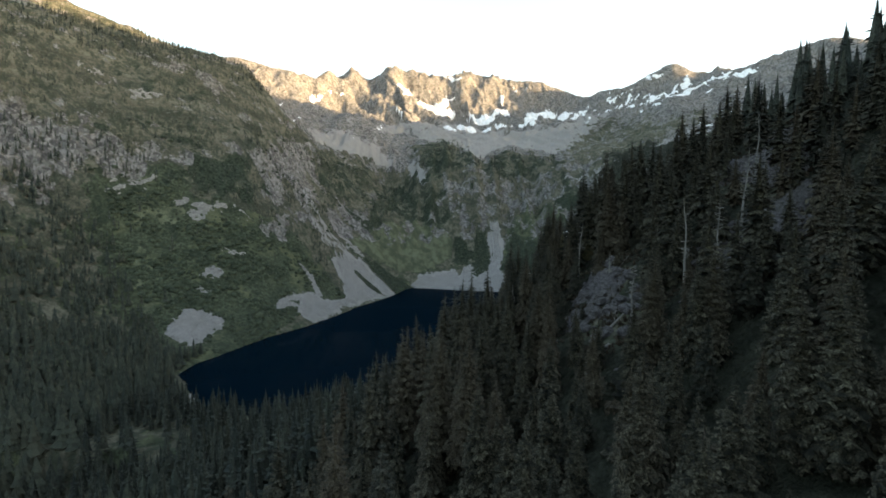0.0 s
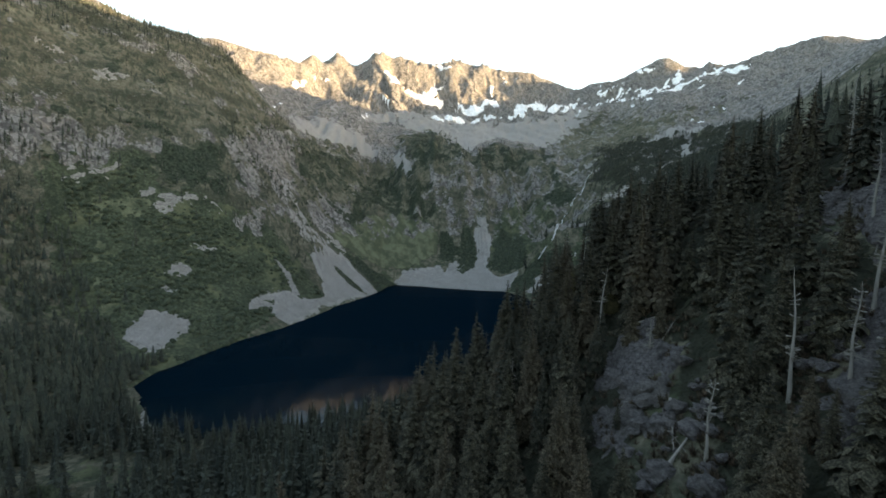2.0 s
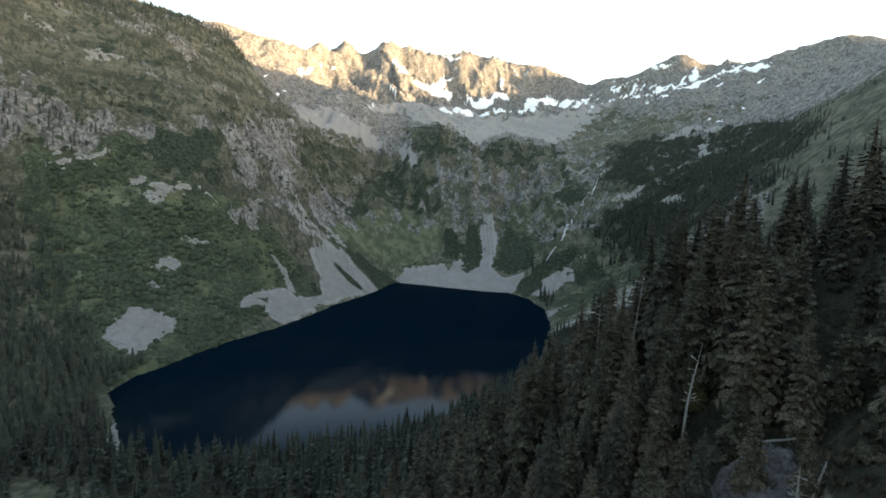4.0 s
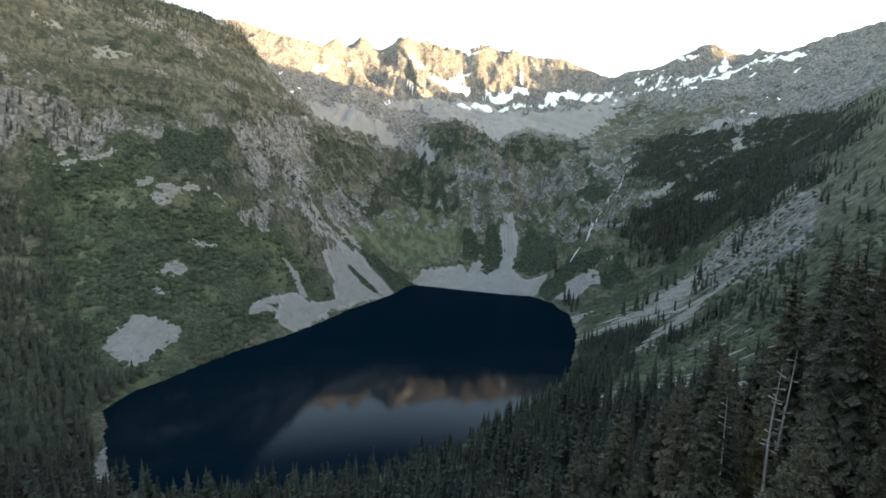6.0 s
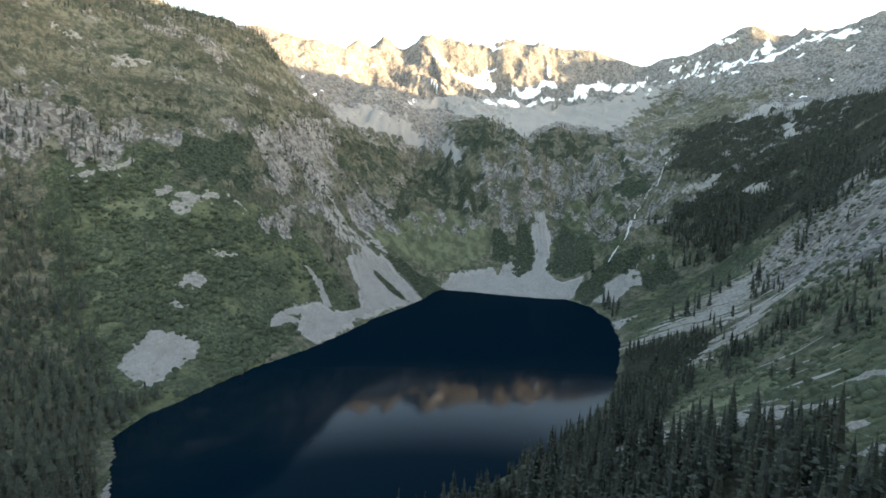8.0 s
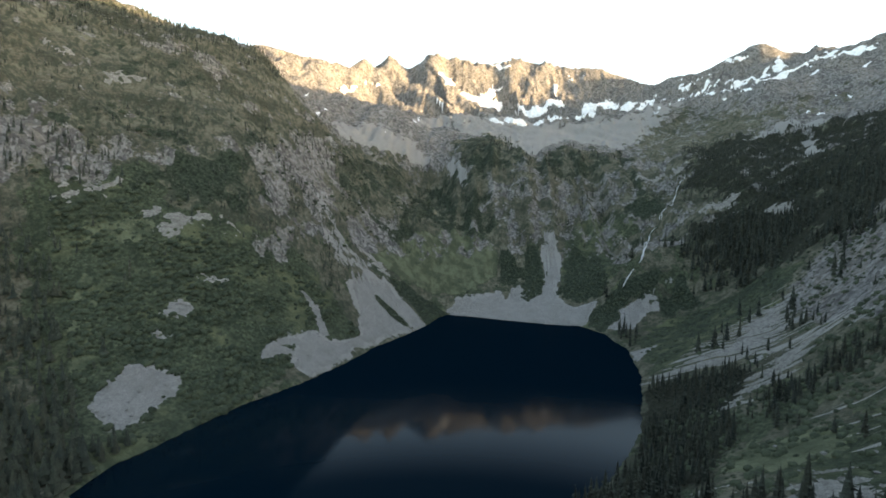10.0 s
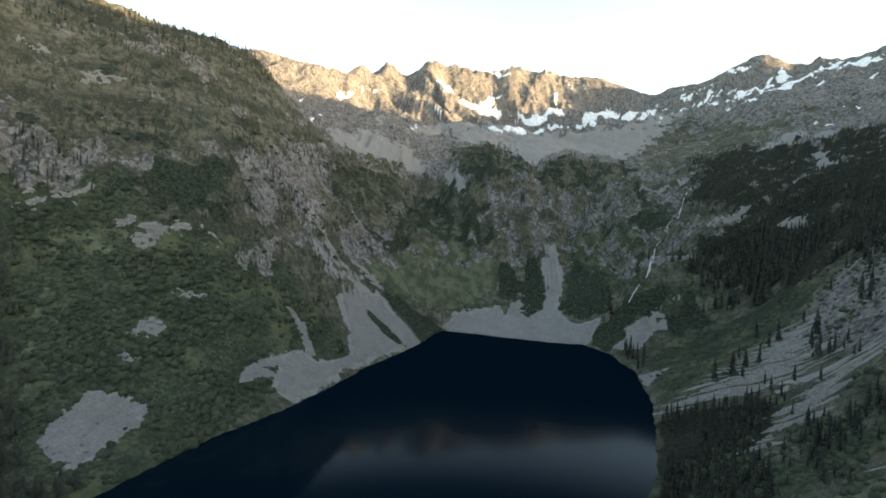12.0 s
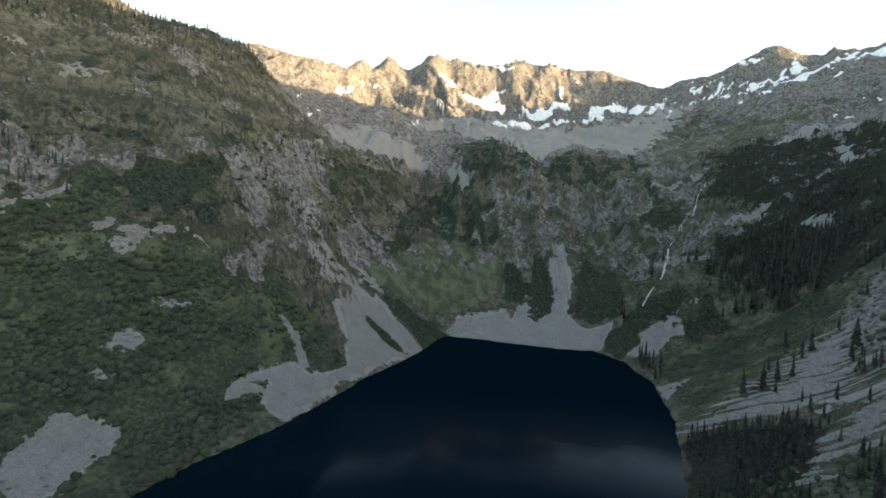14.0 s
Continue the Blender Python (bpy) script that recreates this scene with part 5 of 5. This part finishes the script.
nearest_kinds, single_kinds, near_kinds, middle_kinds, valley_kinds, far_kinds = [], [], [], [], [], []
for k in range(6):
    rng = random.Random(40 + k)
    nearest_kinds.append((*crown_mesh(rng, 28, rng.uniform(3.2, 4.5), 46, 9, 4), 28))
    single_kinds.append((*crown_mesh(rng, 28, rng.uniform(3.0, 4.2), 36, 8, 3), 28))
    near_kinds.append((*crown_mesh(rng, 28, rng.uniform(2.8, 4.0), 24, 7, 2), 28))
for k in range(5):
    rng = random.Random(60 + k)
    middle_kinds.append((*crown_mesh(rng, 22, rng.uniform(2.9, 3.9), 8, 5, 1), 22))
    valley_kinds.append((*crown_mesh(rng, 22, rng.uniform(3.7, 4.9), 6, 9, 0), 22))
    far_kinds.append((*crown_mesh(rng, 18, rng.uniform(2.0, 2.8), 6, 5, 0), 18))

conifers = []
for k, (v, f, hh) in enumerate(nearest_kinds + single_kinds):
    tree = tagged(new("conifer"), ("tall dark green mountain hemlock with drooping boughs", "slender grey-green subalpine fir on the steep slope",
                                   "full-crowned dark fir with ragged boughs")[k % 3], "conifer", "conifers on the near slope")
    tv, tf = trunk_mesh(hh * 0.96, 0.42)
    part("trunk", array_mesh("trunk", tv, tf, BARK), tree, "grey-brown trunk")
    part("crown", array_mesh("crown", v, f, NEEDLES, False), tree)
    conifers.append(tree)
for n, i in enumerate(SINGLE):
    src = conifers[n % 6 if n < 110 else 6 + n % 6]
    s = TH[i] / 28
    m = pose(TX[i], TY[i], TZ[i], TREE_RNG.uniform(-2, 2), TREE_RNG.uniform(-2, 2), TREE_RNG.uniform(0, 360))
    ob = src if n < 6 or 110 <= n < 116 else copy_thing(src, m)
    ob.matrix_basis = m @ Matrix.Diagonal((s * TREE_RNG.uniform(0.9, 1.15), s * TREE_RNG.uniform(0.9, 1.15), s, 1))


def lone_conifer(x, y, h, wide, needles, label):
    """A conifer that stands out from the rest by size or colour."""
    k = int(x + y) % len(single_kinds)
    tree = tagged(new("conifer"), label, "conifer", "conifers on the near slope")
    tv, tf = trunk_mesh(26.9, 0.42)
    part("trunk", array_mesh("trunk", tv, tf, BARK), tree, "grey-brown trunk")
    part("crown", array_mesh("crown", nearest_kinds[k][0], nearest_kinds[k][1], needles, False), tree)
    z = float(height(np.array([x], float), np.array([y], float))[0]) - 0.4
    tree.matrix_basis = pose(x, y, z, 1, -1, (37 * x) % 360) @ Matrix.Diagonal((wide * h / 28, wide * h / 28, h / 28, 1))
    return tree


lone_conifer(40.8, 173, 21, 1.0, RUSTY, "dying conifer with dull reddish brown needles")
lone_conifer(43.8, 169.8, 17.5, 1.25, YELLOWED, "sickly conifer with olive yellow needles")
lone_conifer(34.4, 143.5, 24, 1.1, NEEDLES, "tall full-crowned green conifer on the steep slope")
lone_conifer(46, 146, 8, 1.8, YELLOWED, "young olive green conifer among darker trees")
for x, y, h in ((38.0, 159.6, 15), (36.6, 166.8, 14), (45.8, 168.6, 13), (36.5, 149, 17), (46, 156, 15), (52, 160, 20), (64, 187, 25), (72, 196, 24), (82, 203, 26), (68, 176, 23), (60, 168, 24), (56, 156, 22), (78, 184, 24)):
    lone_conifer(x, y, h, 1.0, NEEDLES, "large full-crowned conifer on the steep slope")
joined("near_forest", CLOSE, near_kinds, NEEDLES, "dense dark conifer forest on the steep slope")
# Shaded needle colour for shore and east wall, lit colours for the west.
joined("shore_forest", MIDDLE, middle_kinds, SHADED_NEEDLES, "dark conifer forest down to the lake shore")
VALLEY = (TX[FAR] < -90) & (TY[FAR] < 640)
joined("valley_forest", FAR[VALLEY], valley_kinds, LIT_VALLEY_NEEDLES, "grey-green conifer forest on the valley floor")
joined("slope_forest", FAR[~VALLEY & (TX[FAR] < 0)], far_kinds, LIT_NEEDLES, "grey-green conifer forest beside the lake meadow")
joined("mountain_forest", FAR[TX[FAR] >= 0], far_kinds, SHADED_NEEDLES, "dark conifers on the steep mountain wall")


# ---------------------------------------------------------------- bushes
def make_bushes():
    rng = np.random.default_rng(9)
    x, y = rng.uniform(-520, 460, 64000), rng.uniform(290, 1300, 64000)
    w = cover([MEADOW_WEST], x, y, 8) * 0.85 * smooth(0.34, 0.52, fractal(x / 26, y / 26, 3, 800))
    w = np.maximum(w, 0.20 * cover([MEADOW_EAST], x, y, 8) * smooth(0.45, 0.65, fractal(x / 20, y / 20, 3, 820)))
    w = np.maximum(w, np.where((x > 110) & (x < 330) & (y > 290) & (y < 600), 0.7, 0) * smooth(0.34, 0.54, fractal(x / 14, y / 14, 3, 815)))
    w = np.maximum(w, 0.4 * cover([CRAG_SLOPE], x, y, 10) * smooth(0.42, 0.6, fractal(x / 18, y / 18, 3, 818)))
    w = np.maximum(w, 0.50 * cover(LOBES, x, y, 3, 13))
    b = base_height(x, y)
    w = np.maximum(w, np.where((x < -210) & (y > 600) & (b > 60) & (b < 330), 0.07 * smooth(0.42, 0.6, fractal(x / 50, y / 30, 3, 830)), 0))
    w = np.maximum(w, np.where((y > 1040) & (b > 20) & (b < 330), 0.17 * smooth(0.42, 0.6, fractal(x / 30, y / 30, 3, 840)) * (1 - 0.9 * cover([MEADOW_HEAD, GRASS_FALL], x, y, 6)), 0))
    w = np.maximum(w, np.where((x > 200) & (y > 640) & (b < 330), 0.15 * smooth(0.42, 0.6, fractal(x / 30, y / 30, 3, 850)), 0))
    w *= 1 - cover(SCREE + SLABS, x, y, 3) * (1 - cover(LOBES, x, y, 3, 13))
    z = height(x, y)
    keep = (rng.random(len(x)) < w) & (z > 0.8)
    x, y, z = x[keep], y[keep], z[keep]
    ico = bmesh.new()
    bmesh.ops.create_icosphere(ico, subdivisions=2, radius=1)
    v0 = np.array([v.co[:] for v in ico.verts])
    f0 = np.array([[v.index for v in f.verts] for f in ico.faces if f.calc_center_median().z > -0.2])
    ico.free()
    n, k = len(x), len(v0)
    size = ((1.1 + 2.0 * rng.random(n) ** 2.0) * np.where(x < -150, 1.35, 1.0))[:, None, None]
    jit = rng.uniform(0.75, 1.2, (n, k, 1))
    v = v0[None] * jit * size * np.array([1.1, 1.1, 1.0]) + np.stack([x, y, z - 0.1 * size[:, 0, 0]], 1)[:, None]
    f = f0[None] + (np.arange(n) * k)[:, None, None]
    me = array_mesh("bushes", v.reshape(-1, 3), f.reshape(-1, 3), LEAVES, True)
    attribute(me, "tone", np.repeat(rng.random(n), k))
    return tagged(new("bushes", me), "low green alder bushes on the slopes", "bushes", kind="stuff")


make_bushes()


# ---------------------------------------------------------------- loose boulders
def make_boulders():
    rng = np.random.default_rng(12)
    x, y = rng.uniform(-330, 330, 44000), rng.uniform(295, 1100, 44000)
    w = 0.025 * cover([MEADOW_NEAR, MEADOW_STEPS], x, y, 4) + 0.2 * cover([SCREE_WEST_PATCH, SLAB_NEAR, SLAB_TARN], x, y, 4)
    w = np.maximum(w, 0.25 * cover([SLAB_EAST, SLAB_EAST_LOWER, SLAB_EAST_UPPER, SCREE_CHUTE, SCREE_HEAD], x, y, 5))
    keep = rng.random(len(x)) < w
    x, y = x[keep], y[keep]
    z = height(x, y)
    ico = bmesh.new()
    bmesh.ops.create_icosphere(ico, subdivisions=1, radius=1)
    v0 = np.array([v.co[:] for v in ico.verts])
    f0 = np.array([[v.index for v in f.verts] for f in ico.faces])
    ico.free()
    n, k = len(x), len(v0)
    size = (0.5 + 1.5 * rng.random(n) ** 3)[:, None, None]
    v = v0[None] * rng.uniform(0.5, 1.25, (n, k, 1)) * size * np.array([1.25, 1.0, 0.6]) + np.stack([x, y, z + 0.35], 1)[:, None]
    f = f0[None] + (np.arange(n) * k)[:, None, None]
    me = array_mesh("boulders", v.reshape(-1, 3), f.reshape(-1, 3), SCREE_STONE, False)
    return tagged(new("boulders", me), "loose pale grey boulders on the scree", "boulders", kind="stuff")


make_boulders()


# ---------------------------------------------------------------- dead trees
def make_dead_tree(rng, h, x, y, lean):
    tree = tagged(new("dead_tree"), "bare silver-grey dead conifer among living trees", "dead tree", "dead trees on the near slope")
    v, f = trunk_mesh(h, 0.29, 7, lean, 14, 0.1)
    bend = 0.25 * np.sin(v[:, 2] / h * rng.uniform(5, 9) + rng.uniform(0, 6)) * (v[:, 2] / h)
    v[:, 0] += bend
    v[:, 1] += 0.7 * bend
    trunk = part("trunk", array_mesh("trunk", v, f, DEAD_WOOD), tree)
    for k in range(rng.randint(14, 22)):
        u = rng.uniform(0.3, 0.97)
        a, length = rng.uniform(0, 6.28), (1.15 - u) * rng.uniform(0.6, 3.4)
        bv, bf = trunk_mesh(length, 0.08, 4, rng.uniform(-0.4, 0.4), 5, 0.15)
        m = pose(lean * h * u * u, 0, u * h) @ pose(0, 0, 0, 0, 0, math.degrees(a)) @ pose(0, 0, 0, 0, rng.uniform(75, 125), 0)
        bv = np.array([(m @ Vector(p))[:] for p in bv])
        part("branch", array_mesh("branch", bv, bf, DEAD_WOOD), trunk)
    tree.matrix_basis = pose(x, y, float(height(np.array([x]), np.array([y]))[0]) - 0.4, 0, 0, rng.uniform(0, 360))
    return tree


rng = random.Random(77)
for x, y, h in ((36, 156, 9), (33, 153, 15), (41, 139, 19), (40, 150, 11), (54, 92, 14), (63, 99, 17), (74, 112, 16), (50, 96, 18), (39, 95, 12), (44, 122, 8), (39.2, 161.9, 28.7), (47.1, 171.4, 23.5), (38.8, 168.9, 25),
                (-133, 358, 19), (-64, 354, 23), (-41, 356, 24), (-102, 351, 18), (-24, 345, 22), (5, 352, 23), (30, 372, 20), (54, 208, 19), (72.4, 233.3, 31.5), (-6, 118, 17), (20, 128, 19), (85, 130, 20), (76, 205, 13), (-40, 160, 16), (-75, 190, 18), (98, 300, 10), (110, 320, 12)):
    make_dead_tree(rng, h, x, y, rng.uniform(-0.05, 0.05))


# ---------------------------------------------------------------- fallen logs and low growth under the near trees
def make_fallen_log(rng, x, y, length):
    """A barkless trunk lying across the slope, with a few broken limbs."""
    log = tagged(new("fallen_log"), "bleached fallen trunk lying on broken rock", "log", "fallen logs on the outcrops")
    turn = rng.uniform(0, 6.28)
    dx, dy = math.cos(turn) * length, math.sin(turn) * length
    a, b = height(np.array([x, x + dx]), np.array([y, y + dy]))
    v, f = trunk_mesh(length, 0.24, 7, rng.uniform(-0.04, 0.04), 6, 0.3)
    stem = part("trunk", array_mesh("trunk", v, f, DEAD_WOOD), log)
    for k in range(rng.randint(2, 5)):
        bv, bf = trunk_mesh(rng.uniform(0.7, 2.0), 0.06, 4, rng.uniform(-0.3, 0.3), 4, 0.2)
        m = pose(0, 0, rng.uniform(0.3, 0.9) * length) @ pose(0, 0, 0, 0, 0, rng.uniform(0, 360)) @ pose(0, 0, 0, 0, rng.uniform(40, 80), 0)
        part("limb", array_mesh("limb", np.array([(m @ Vector(p))[:] for p in bv]), bf, DEAD_WOOD), stem)
    way = Vector((dx, dy, float(b - a)))
    log.matrix_basis = pose(x, y, float(a) + 0.55) @ way.to_track_quat("Z", "X").to_matrix().to_4x4()
    return log


rng = random.Random(91)
for x, y, length in ((36, 98, 8), (41, 108, 10), (38, 114, 7), (45, 122, 9), (47, 134, 8), (44, 128, 6), (33, 92, 6), (76, 112, 9), (82, 120, 8), (60, 94, 9), (64, 90, 7), (49, 140, 7)):
    make_fallen_log(rng, x, y, length)


def make_undergrowth():
    rng = np.random.default_rng(21)
    x, y = rng.uniform(-70, 130, 3400), rng.uniform(28, 300, 3400)
    z = height(x, y)
    keep = (rng.random(len(x)) < 0.55 * smooth(0.35, 0.55, fractal(x / 16, y / 16, 3, 870))) & (np.sqrt(x ** 2 + (165 + 0.1 * y - z) ** 2) < 105)
    x, y, z = x[keep], y[keep], z[keep]
    ico = bmesh.new()
    bmesh.ops.create_icosphere(ico, subdivisions=2, radius=1)
    v0 = np.array([v.co[:] for v in ico.verts])
    f0 = np.array([[v.index for v in f.verts] for f in ico.faces if f.calc_center_median().z > -0.2])
    ico.free()
    n, k = len(x), len(v0)
    size = (0.5 + 1.3 * rng.random(n) ** 2)[:, None, None]
    v = v0[None] * rng.uniform(0.55, 1.3, (n, k, 1)) * size * np.array([1.2, 1.2, 0.9]) + np.stack([x, y, z], 1)[:, None]
    f = f0[None] + (np.arange(n) * k)[:, None, None]
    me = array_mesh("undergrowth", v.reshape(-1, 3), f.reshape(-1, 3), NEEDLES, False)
    attribute(me, "tone", np.repeat(rng.random(n), k))
    return tagged(new("undergrowth", me), "dark low shrubs on the forest floor", "undergrowth", kind="stuff")


make_undergrowth()


def make_heath():
    rng = np.random.default_rng(27)
    x, y = rng.uniform(28, 95, 5200), rng.uniform(76, 140, 5200)
    rim = np.maximum(np.maximum(edge_distance(OUTCROP_A, x, y), edge_distance(OUTCROP_B, x, y)), edge_distance(OUTCROP_C, x, y))
    keep = rng.random(len(x)) < smooth(-9, -1, rim) * (0.16 + 0.84 * smooth(0.5, 0.62, fractal(x / 5, y / 5, 3, 880)))
    x, y = x[keep], y[keep]
    z = height(x, y) + 0.6
    n, k = len(x), 14
    a, out = rng.uniform(0, 6.28, (n, k)), rng.uniform(0.1, 1.0, (n, k))
    size = rng.uniform(0.4, 1.15, (n, 1))
    root = np.stack([x[:, None] + 0.35 * size * out * np.cos(a), y[:, None] + 0.35 * size * out * np.sin(a), z[:, None] + 0 * a - 0.4], 2)
    tip = root + np.stack([size * out * np.cos(a), size * out * np.sin(a), size * (1.25 - 0.7 * out)], 2)
    side = np.stack([-np.sin(a), np.cos(a), 0 * a], 2) * (0.16 * size)[:, :, None]
    v = np.stack([root - side, root + side, tip], 2).reshape(-1, 3)
    me = array_mesh("heath", v, np.arange(len(v)).reshape(-1, 3), HEATH, False)
    attribute(me, "tone", np.repeat(rng.random(n), k * 3))
    return tagged(new("heath", me), "brown dry heath tufts between broken rocks", "heath", kind="stuff")


make_heath()
